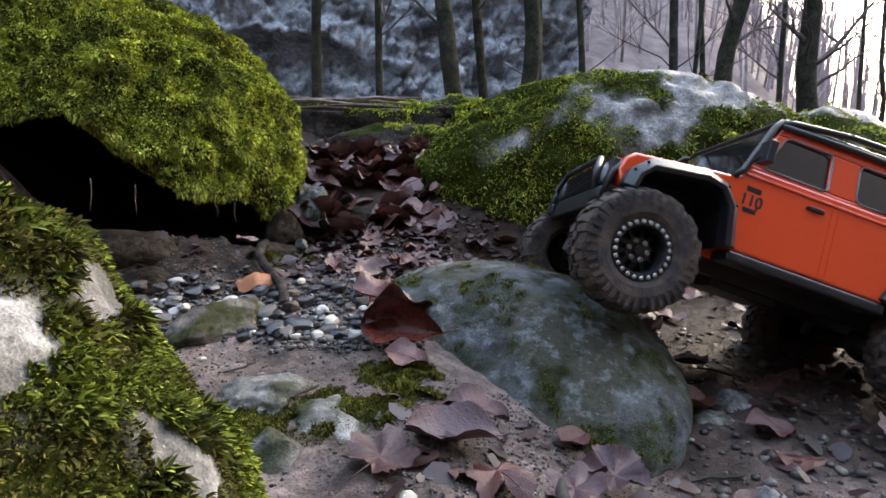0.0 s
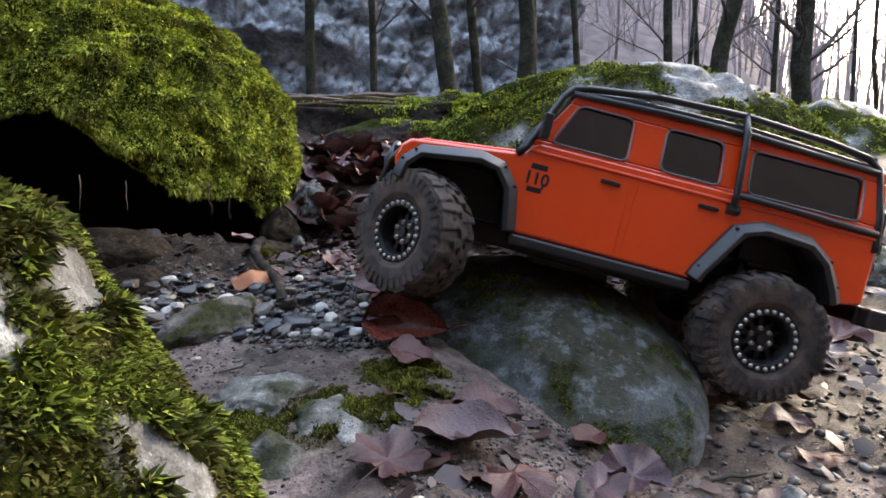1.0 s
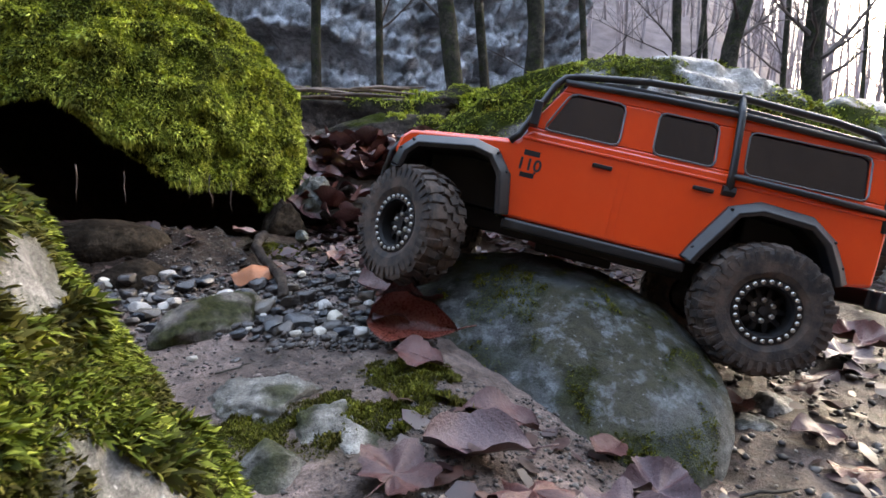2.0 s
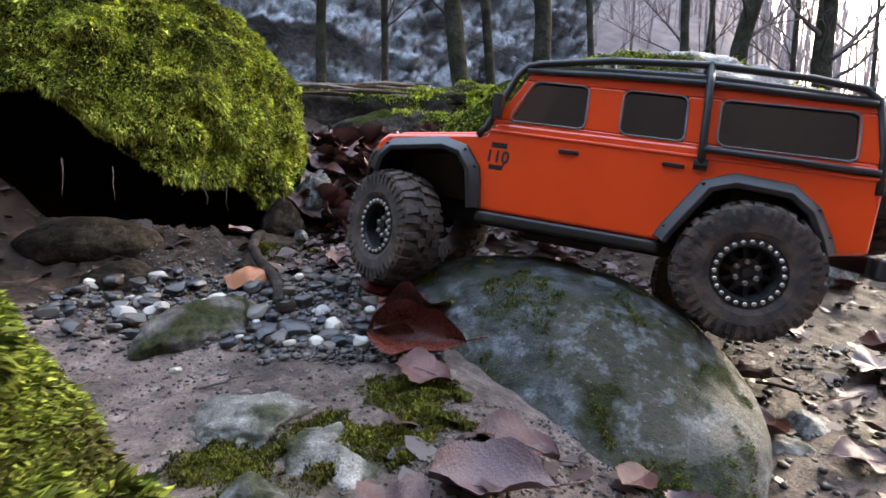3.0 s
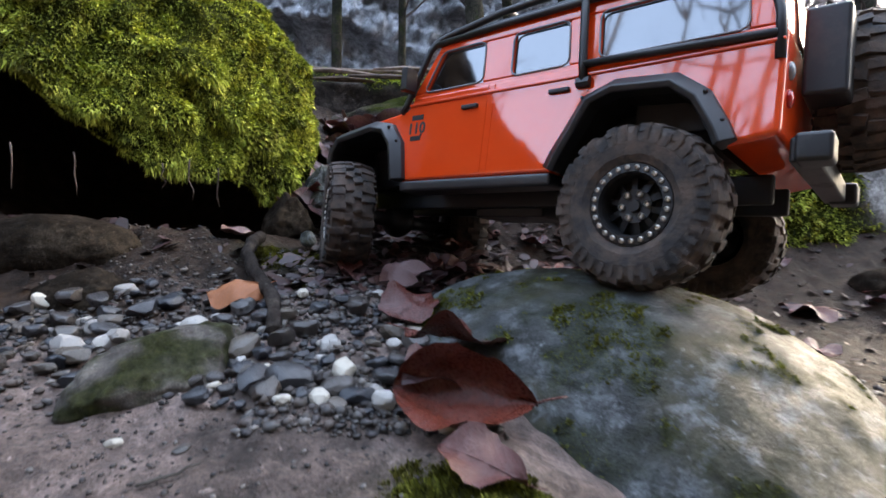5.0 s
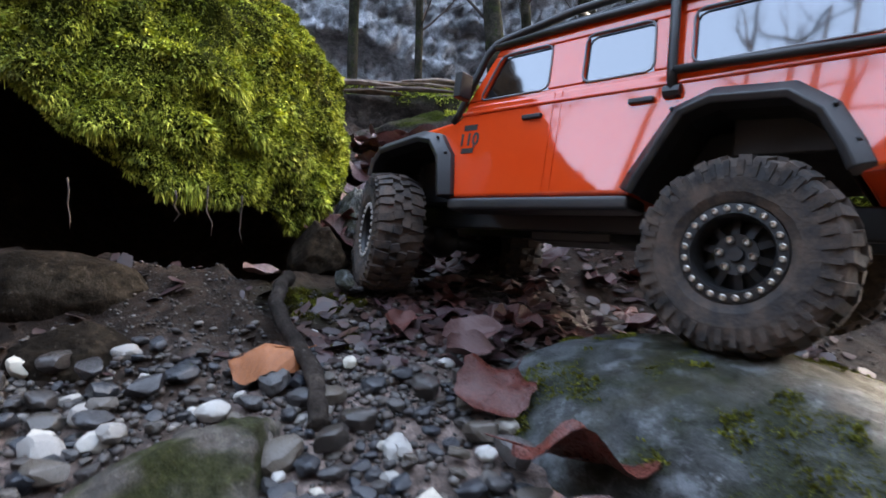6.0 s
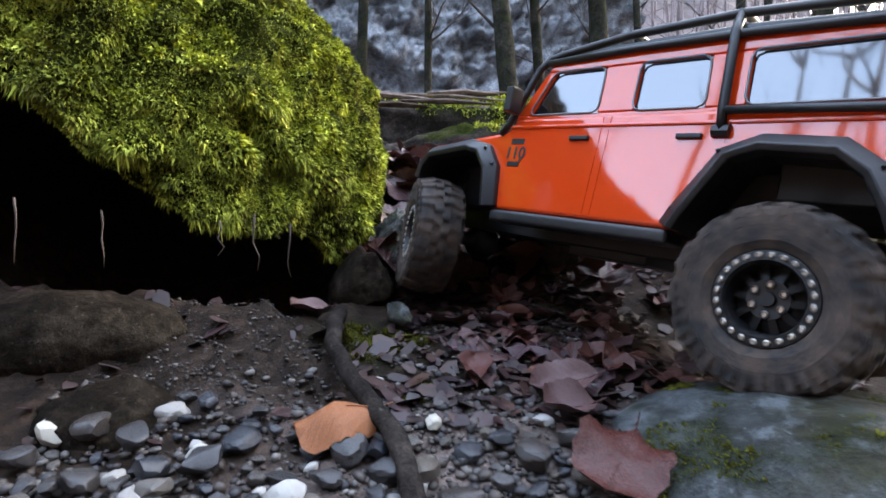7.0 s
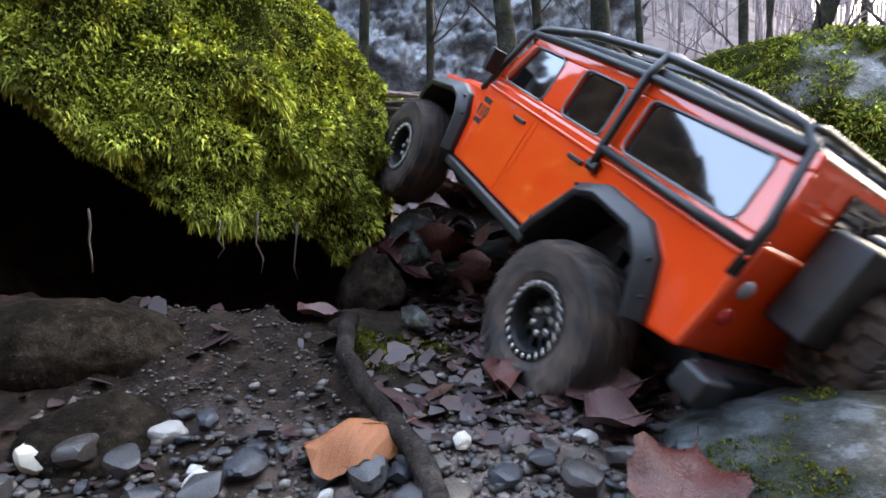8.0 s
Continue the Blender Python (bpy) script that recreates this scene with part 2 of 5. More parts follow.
def raw_mesh(name, verts, tris, mat, parent=None, smooth=False):
    """One mesh out of numpy arrays of points and triangles."""
    me = bpy.data.meshes.new(name)
    me.vertices.add(len(verts))
    me.vertices.foreach_set("co", np.ascontiguousarray(verts, np.float32).ravel())
    me.loops.add(tris.size)
    me.loops.foreach_set("vertex_index", np.ascontiguousarray(tris, np.int32).ravel())
    me.polygons.add(len(tris))
    k = tris.shape[1]
    me.polygons.foreach_set("loop_start", np.arange(0, tris.size, k, dtype=np.int32))
    me.update(calc_edges=True)
    me.materials.append(mat)
    if smooth:
        me.shade_smooth()
    ob = new(name, me)
    if parent:
        ob.parent = parent
    return ob


def smooth_step(a, b, v):
    t = min(1.0, max(0.0, (v - a) / (b - a)))
    return t * t * (3 - 2 * t)


def fbm(p, scale, octaves=4, seed=0.0):
    return noise.fractal(Vector(p) * scale + Vector((seed * 7.3, seed * 3.1, seed * 11.7)), 0.9, 2.1, octaves)


def box(bm, x0, x1, y0, y1, z0, z1):
    m = Matrix.Translation(((x0 + x1) / 2, (y0 + y1) / 2, (z0 + z1) / 2)) @ Matrix.Diagonal((abs(x1 - x0), abs(y1 - y0), abs(z1 - z0), 1))
    return bmesh.ops.create_cube(bm, size=1.0, matrix=m)["verts"]


def tube(bm, pts, radius, sides=8, taper=None, cap=True):
    """A round bar along a line of points."""
    pts = [Vector(p) for p in pts]
    rings = []
    up = Vector((0.13, 0.21, 0.97))
    for i, p in enumerate(pts):
        d = (pts[min(i + 1, len(pts) - 1)] - pts[max(i - 1, 0)]).normalized()
        a = d.cross(up)
        if a.length < 1e-3:
            a = d.cross(Vector((1, 0, 0)))
        a.normalize()
        b = d.cross(a)
        r = radius if taper is None else taper[i]
        rings.append([bm.verts.new(p + r * (math.cos(2 * math.pi * k / sides) * a + math.sin(2 * math.pi * k / sides) * b)) for k in range(sides)])
    for q, s in zip(rings, rings[1:]):
        for k in range(sides):
            bm.faces.new((q[k], q[(k + 1) % sides], s[(k + 1) % sides], s[k]))
    if cap:
        bm.faces.new(rings[0][::-1])
        bm.faces.new(rings[-1])


def lathe(bm, profile, sides=48, axis_shift=(0, 0, 0)):
    """Turns a closed or open profile of (radius, y) about the y axis."""
    rings = [[bm.verts.new((r * math.cos(2 * math.pi * k / sides) + axis_shift[0], y + axis_shift[1], r * math.sin(2 * math.pi * k / sides) + axis_shift[2])) for k in range(sides)] for r, y in profile]
    for q, s in zip(rings, rings[1:]):
        for k in range(sides):
            bm.faces.new((q[k], q[(k + 1) % sides], s[(k + 1) % sides], s[k]))
    return rings


def prism(bm, outline, y0, y1):
    """A solid whose outline lies in x and z, between two places of y."""
    a = [bm.verts.new((x, y0, z)) for x, z in outline]
    b = [bm.verts.new((x, y1, z)) for x, z in outline]
    n = len(outline)
    bm.faces.new(a)
    bm.faces.new(b[::-1])
    for i in range(n):
        bm.faces.new((a[i], b[i], b[(i + 1) % n], a[(i + 1) % n]))
    bmesh.ops.recalc_face_normals(bm, faces=bm.faces)


# ---- ground ----
def bed(x, y):
    """The height of the stream bed and banks, with unseen sky-blocking rises, without the fine relief."""
    h = 0.075 + 0.08 * (min(y, 2.2) - 0.7)
    h -= 0.085 * smooth_step(0.0, 0.26, x) * smooth_step(1.5, 0.85, y) + 0.02 * smooth_step(0.35, 0.8, x) * smooth_step(1.4, 0.7, y)
    h += 0.135 * smooth_step(1.06, 1.55, y)
    h += 0.06 * smooth_step(1.6, 2.1, y)
    h += 0.05 * max(0.0, y - 2.1)
    h += 0.30 * smooth_step(-0.52, -0.85, x) * smooth_step(0.74, 0.95, y)
    # unseen steep rise behind the camera, added to block low sky
    h += 1.7 * max(0.0, -0.28 - max(y, -4.0)) * smooth_step(-4.5, -2.2, x)
    h += 0.05 * smooth_step(0.82, 1.0, y) * smooth_step(-0.2, -0.34, x)
    h -= 0.13 * smooth_step(0.96, 1.06, y) * smooth_step(-0.25, -0.33, x) * smooth_step(1.5, 1.3, y)
    # unseen left banks, added to hold back sky light and darken the doors' mirroring
    h += (0.9 + 0.45 * smooth_step(0.55, 0.15, y)) * min(0.8, max(0.0, -0.85 - x)) * smooth_step(0.85, 0.6, y)
    h += 1.03 * min(0.7, max(0.0, -1.0 - x)) * smooth_step(0.85, 1.02, y) * smooth_step(1.75, 1.45, y)
    d = math.hypot(x, y - 1.0)
    h += 0.16 * max(0.0, d - 2.5) * smooth_step(0.5, -1.5, y)
    h += 0.10 * max(0.0, abs(x) - 3.0) * smooth_step(6, 0, y)
    return h


def ground_height(x, y):
    near = smooth_step(3.0, 1.2, abs(y - 0.7)) * smooth_step(3.0, 1.2, abs(x))
    h = bed(x, y) + 0.012 * fbm((x, y, 0), 7, 4, 2.0)
    h += 0.010 * smooth_step(-0.16, -0.24, x) * smooth_step(0.72, 0.8, y) * near * fbm((x, y, 0.7), 26, 4, 8.0)
    return h + near * 0.0035 * fbm((x, y, 0.3), 38, 3, 5.0) + (1 - near) * 0.10 * fbm((x, y, 0), 0.8, 4, 3.0)


def spaced(lo, hi, core_lo, core_hi, fine, grow):
    out = list(np.arange(core_lo, core_hi + fine / 2, fine))
    s, v = fine, out[-1]
    while v < hi:
        s *= grow
        v += s
        out.append(v)
    s, v = fine, out[0]
    while v > lo:
        s *= grow
        v -= s
        out.insert(0, v)
    return out


def build_ground():
    xs = spaced(-60, 60, -0.75, 0.85, 0.0075, 1.13)
    ys = spaced(-40, 70, 0.15, 1.75, 0.0075, 1.13)
    verts = np.array([(x, y, ground_height(x, y)) for y in ys for x in xs])
    n, m = len(xs), len(ys)
    i = np.arange(n * m).reshape(m, n)
    quads = np.stack([i[:-1, :-1], i[:-1, 1:], i[1:, 1:], i[1:, :-1]], -1).reshape(-1, 4)
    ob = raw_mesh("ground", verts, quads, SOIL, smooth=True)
    a = ob.data.attributes.new("moss", "FLOAT", "POINT")
    v = np.zeros(len(verts), np.float32)
    for k, (x, y, z) in enumerate(verts):
        if abs(x) < 0.8 and 0 < y < 1.4:
            w = 1.3 * smooth_step(0.105, 0.0, math.hypot((x + 0.012) * 1.2, y - 0.465)) + 0.6 * smooth_step(0.09, 0.02, math.hypot(x + 0.11, y - 0.40)) + 0.8 * smooth_step(0.09, 0.0, math.hypot(x + 0.205, y - 0.97)) + 0.5 * smooth_step(0.05, 0.0, math.hypot(x + 0.16, y - 0.86))
            v[k] = min(1, w) * smooth_step(-0.35, 0.15, fbm((x, y, 0), 30, 3, 9.0))
    a.data.foreach_set("value", v)
    # dark leaf mould in the gully and beyond the boulder; overhang shade painted in
    soil_dark = np.zeros(len(verts), np.float32)
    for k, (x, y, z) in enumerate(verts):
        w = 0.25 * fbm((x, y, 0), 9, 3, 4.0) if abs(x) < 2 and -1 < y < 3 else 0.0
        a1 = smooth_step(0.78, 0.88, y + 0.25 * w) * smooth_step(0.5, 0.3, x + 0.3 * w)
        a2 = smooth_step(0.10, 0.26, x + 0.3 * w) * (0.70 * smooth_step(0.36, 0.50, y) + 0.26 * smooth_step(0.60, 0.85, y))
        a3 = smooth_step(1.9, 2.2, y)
        # bank below the overhang, darkened in colour for its shade
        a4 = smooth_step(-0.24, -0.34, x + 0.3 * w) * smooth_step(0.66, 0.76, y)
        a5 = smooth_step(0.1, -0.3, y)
        soil_dark[k] = max(a1, a2, a3, a4, a5)
    ob.data.attributes.new("humus_shade", "FLOAT", "POINT").data.foreach_set("value", soil_dark)
    tagged(ob, "wet brown silt and gravel stream bed", "ground", kind="structure")
    return ob


ground = build_ground()


# ---- rocks ----
def rock(name, centre, radii, mat, seed, amp=0.12, freq=2.2, detail=5, turn=0.0, moss=None, shape=None, label="", category="rock", group="", facet=0.0, cuts=0, lumps=0.0):
    """A stone: a ball pressed to its three radii, worn by noise at several scales."""
    bm = bmesh.new()
    bmesh.ops.create_icosphere(bm, subdivisions=detail, radius=1.0)
    c, r = Vector(centre), Vector(radii)
    rz = Matrix.Rotation(radians(turn), 3, "Z")
    mean = (r.x + r.y + r.z) / 3
    crng = random.Random(int(seed * 13))
    for _ in range(cuts):  # broken faces
        nrm = Vector((crng.uniform(-1, 1), crng.uniform(-1, 1), crng.uniform(-0.6, 1))).normalized()
        reach = crng.uniform(0.62, 0.88)
        for v in bm.verts:
            over = v.co.dot(nrm) - reach
            if over > 0:
                v.co -= nrm * over * 0.94
    for v in bm.verts:
        d = v.co.copy()
        k = 1 + amp * 0.14 * fbm(d, freq * 15, 3, seed + 4) + amp * fbm(d, freq, 5, seed) + amp * 0.35 * fbm(d, freq * 4.3, 4, seed + 1)
        if facet:
            k -= facet * abs(fbm(d, freq * 1.6, 2, seed + 2))
        p = c + rz @ Vector((d.x * r.x, d.y * r.y, d.z * r.z)) * k
        if lumps:
            p += d * lumps * (noise.noise(p * 21 + Vector((seed, 0, 0))) + 0.6 * noise.noise(p * 47))
        if shape:
            p = shape(p, d)
        v.co = p - c
    ob = mesh_ob(name, bm, mat)
    ob.location = c
    a = ob.data.attributes.new("moss", "FLOAT", "POINT")
    if moss:
        vals = np.zeros(len(ob.data.vertices), np.float32)
        for i, v in enumerate(ob.data.vertices):
            vals[i] = moss(v.co + c, v.normal)
        a.data.foreach_set("value", vals)
    tagged(ob, label, category, group)
    return ob


def moss_on(ob, count, length, seed, mat=MOSS, leaves=6, width=0.12, lean=0.5, droop=0.4, threshold=0.35, clump=18.0, where=None, name="moss", low=0.25):
    """A pelt of small sprigs over the mossy part of a stone, joined into one mesh."""
    rng = np.random.default_rng(seed)
    me = ob.data
    me.calc_loop_triangles()
    n = len(me.vertices)
    co = np.empty(n * 3, np.float32)
    me.vertices.foreach_get("co", co)
    co = co.reshape(-1, 3)
    no = np.empty(n * 3, np.float32)
    me.vertices.foreach_get("normal", no)
    no = no.reshape(-1, 3)
    mv = np.empty(n, np.float32)
    me.attributes["moss"].data.foreach_get("value", mv)
    tri = np.empty(len(me.loop_triangles) * 3, np.int32)
    me.loop_triangles.foreach_get("vertices", tri)
    tri = tri.reshape(-1, 3)
    a, b, c = co[tri[:, 0]], co[tri[:, 1]], co[tri[:, 2]]
    area = np.linalg.norm(np.cross(b - a, c - a), axis=1) * (mv[tri].mean(1) > threshold)
    if where is not None:
        area = area * where((a + b + c) / 3 + np.array(ob.location), no[tri].mean(1))
    pick = rng.choice(len(tri), count, p=area / area.sum())
    u, w = rng.random((2, count, 1))
    flip = (u + w) > 1
    u, w = np.where(flip, 1 - u, u), np.where(flip, 1 - w, w)
    base = a[pick] + u * (b[pick] - a[pick]) + w * (c[pick] - a[pick])
    nor = no[tri[pick]].mean(1)
    nor /= np.linalg.norm(nor, axis=1, keepdims=True)
    fac = np.array([0.55 + 0.9 * max(-0.4, noise.noise(Vector(p) * clump)) + 0.5 * max(-0.3, noise.noise(Vector(p) * clump * 3.3)) for p in (base + np.array(ob.location))])[:, None]
    fac = np.clip(fac, low, 1.5)
    down = np.array([0, 0, -1.0])
    verts, tris = [], []
    side0 = rng.normal(size=(count, 3))
    for k in range(leaves):
        d = nor + lean * rng.normal(size=(count, 3)) + droop * down * rng.random((count, 1))
        d /= np.linalg.norm(d, axis=1, keepdims=True)
        L = length * fac * (0.55 + 0.75 * rng.random((count, 1)))
        s = np.cross(d, side0 + rng.normal(size=(count, 3)))
        s /= np.linalg.norm(s, axis=1, keepdims=True)
        hw = L * width * (0.7 + 0.6 * rng.random((count, 1)))
        mid = base + d * L * 0.5
        tip = base + d * L + down * L * droop * 0.5
        verts.append(np.stack([base - 0.002 * nor, mid + s * hw, mid - s * hw, tip], 1))
    v = np.stack(verts, 1).reshape(-1, 3)
    q = np.arange(count * leaves)[:, None] * 4
    t = np.concatenate([q + np.array([[0, 1, 2]]), q + np.array([[1, 3, 2]])], 0)
    m = raw_mesh(name, v, t, mat, ob)
    m["kind"] = "stuff"
    return m


# the rounded boulder in mid-stream, over which the truck climbs
def boulder_moss(p, n):
    return max(smooth_step(0.12, 0.45, fbm(p, 30, 4, 4.0)), smooth_step(0.15, 0.6, fbm(p, 13, 4, 7.0)) * 0.9) * smooth_step(-0.4, 0.3, n.z) * 0.62


def footed(p, d):
    """The boulder's low front bulges out towards the silt."""
    k = max(0.0, -0.3 * d.x - 0.95 * d.y)
    return p + Vector((-0.022, -0.062, 0.0)) * k * k * smooth_step(0.6, -0.05, d.z)


mid_boulder = rock("boulder", (0.124, 0.715, -0.012), (0.169, 0.251, 0.141), BOULDER, 3.0, 0.022, 1.6, 6, 36.9, boulder_moss, footed, lumps=0.0024,
                   label="rounded grey limestone boulder with thin moss patches", group="boulders")

moss_on(mid_boulder, 9000, 0.0032, 61, mat=MOSS_LOW, leaves=5, lean=0.8, droop=0.1, width=0.16, clump=60, threshold=0.4)

# the great overhanging boulder, thick with moss
def overhang(p, d):
    lip = 0.205 + 0.75 * min(0.18, max(0.0, -0.38 - p.x)) + 0.012 * noise.noise(p * 9) + 0.030 * noise.noise(p * 5.3) + 0.016 * noise.noise(p * 17) - 0.10 * smooth_step(-0.34, -0.24, p.x) * smooth_step(1.02, 1.2, p.y)
    if p.z < lip:
        under = lip - p.z
        p = Vector((p.x - 0.2 * under, p.y + 0.45 * under, lip + min(0.09, 0.35 * under)))
    return p


def great_moss(p, n):
    bare = max(smooth_step(1.0, 0.6, (p - Vector(c)).length / r + 0.4 * fbm(p, 24, 3, 2.0)) for c, r in (((-0.289, 1.077, 0.265), 0.020), ((-0.331, 1.217, 0.406), 0.022), ((-0.27, 1.09, 0.20), 0.030)))
    return (1 - bare) * smooth_step(-0.55, -0.1, n.z + 0.9 * fbm(p, 5, 3, 6.0) + 0.85)


def tufted(lo, freq, extra):
    """Where the long bright sprigs stand: in clumps, within the given bounds."""
    def where(p, n):
        lump = np.array([noise.noise(Vector(q) * freq) + 0.6 * noise.noise(Vector(q) * freq * 2.7) for q in p])
        return (lump > lo) * (0.2 + np.clip(lump - lo, 0, 1)) * extra(p, n)
    return where


great = rock("mossy_boulder", (-0.698, 1.301, 0.241), (0.462, 0.352, 0.410), PALE, 8.0, 0.045, 1.9, 6, 0, great_moss, overhang, lumps=0.026,
             label="huge overhanging boulder under a thick pelt of green moss", group="boulders")
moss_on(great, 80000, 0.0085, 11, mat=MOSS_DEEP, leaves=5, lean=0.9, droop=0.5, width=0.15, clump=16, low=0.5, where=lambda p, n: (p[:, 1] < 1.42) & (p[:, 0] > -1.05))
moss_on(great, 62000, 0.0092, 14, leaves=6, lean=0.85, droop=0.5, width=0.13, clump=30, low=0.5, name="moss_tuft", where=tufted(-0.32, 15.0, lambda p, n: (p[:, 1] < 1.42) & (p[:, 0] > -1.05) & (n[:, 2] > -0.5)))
moss_on(great, 5200, 0.0105, 12, leaves=8, lean=1.0, droop=1.3, width=0.09, clump=26, low=0.3, name="moss_fringe", where=tufted(-0.2, 24.0, lambda p, n: (p[:, 1] < 1.2) & (p[:, 0] > -1.0) & (n[:, 2] < 0.1) & (n[:, 2] > -0.75) & (p[:, 2] < 0.40)))

# the mossy stone right beside the camera
def near_moss(p, n):
    bare = max(smooth_step(1.0, 0.55, (p - Vector(c)).length / r + 0.35 * fbm(p, 30, 3, 2.0)) for c, r in (((-0.107, 0.158, 0.208), 0.030), ((-0.109, 0.212, 0.211), 0.020), ((-0.114, 0.213, 0.217), 0.014), ((-0.076, 0.184, 0.158), 0.022), ((-0.068, 0.194, 0.142), 0.020), ((-0.066, 0.232, 0.120), 0.016), ((-0.114, 0.168, 0.221), 0.016)))
    return (1 - bare) * smooth_step(-0.45, -0.15, fbm(p, 11, 3, 2.0) + 0.30 * n.z)


near_rock = rock("mossy_stone", (-0.294, 0.146, -0.013), (0.258, 0.175, 0.325), PALE, 5.0, 0.035, 2.0, 6, 23.4, near_moss, lumps=0.007,
                 label="white limestone boulder with bright shaggy moss close by", group="boulders")
nearby = lambda p, n: (p[:, 2] > 0.0) & (p[:, 0] > -0.32)
moss_on(near_rock, 60000, 0.0052, 21, mat=MOSS_DRY, leaves=5, lean=0.9, droop=0.3, width=0.16, clump=42, low=0.45, where=nearby)
moss_on(near_rock, 26000, 0.0075, 22, mat=MOSS_NEAR, leaves=8, lean=0.8, droop=0.4, width=0.12, clump=42, low=0.45, name="moss_tuft", where=tufted(0.0, 34.0, nearby))

# the boulder behind the truck, moss over pale stone
def back_moss(p, n):
    return smooth_step(-0.15, 0.25, 0.26 + 0.4 * smooth_step(0.62, 0.30, p.x) + fbm(p, 5.5, 4, 12.0) - 0.22 * smooth_step(0.38, 0.48, p.z) * smooth_step(0.3, 0.5, p.x))


back = rock("back_boulder", (0.612, 1.46, 0.054), (0.668, 0.265, 0.458), PALE, 14.0, 0.035, 2.2, 6, 0, back_moss,
            lumps=0.016, label="broad pale boulder half covered with green moss", group="boulders")
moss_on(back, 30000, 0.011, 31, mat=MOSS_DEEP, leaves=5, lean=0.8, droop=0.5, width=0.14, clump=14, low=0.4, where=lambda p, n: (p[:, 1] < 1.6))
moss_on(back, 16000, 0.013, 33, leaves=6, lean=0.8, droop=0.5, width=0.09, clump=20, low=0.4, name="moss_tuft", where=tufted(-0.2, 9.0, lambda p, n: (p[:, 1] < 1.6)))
side = rock("side_boulder", (1.52, 1.90, 0.08), (0.42, 0.36, 0.38), PALE, 17.0, 0.10, 2.2, 5, 0, back_moss,
            label="pale boulder with mossy top beyond the truck", group="boulders")
moss_on(side, 5000, 0.017, 32, leaves=4, lean=0.5, droop=0.55, width=0.12, clump=14, where=lambda p, n: (p[:, 1] < 2.0))


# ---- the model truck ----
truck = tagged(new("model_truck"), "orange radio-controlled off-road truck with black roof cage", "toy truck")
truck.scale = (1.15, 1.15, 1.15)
HW = 0.098          # half width of the body at the belt
BASE = 0.3225       # wheelbase; the origin lies on the rear axle's middle


REAR_ARCH = [(0.068, 0.030), (0.0635, 0.040), (0.040, 0.080), (0.022, 0.0865), (-0.019, 0.084), (-0.035, 0.072), (-0.046, 0.052), (-0.051, 0.040)]
FRONT_ARCH = [(0.344, 0.052), (0.341, 0.066), (0.331, 0.0765), (0.279, 0.0845), (0.262, 0.081), (0.250, 0.066), (0.243, 0.030)]


def flank(z):
    """Half the body's width at a height: it narrows a little from the sill to the belt."""
    return HW + 0.065 * (0.095 - z)


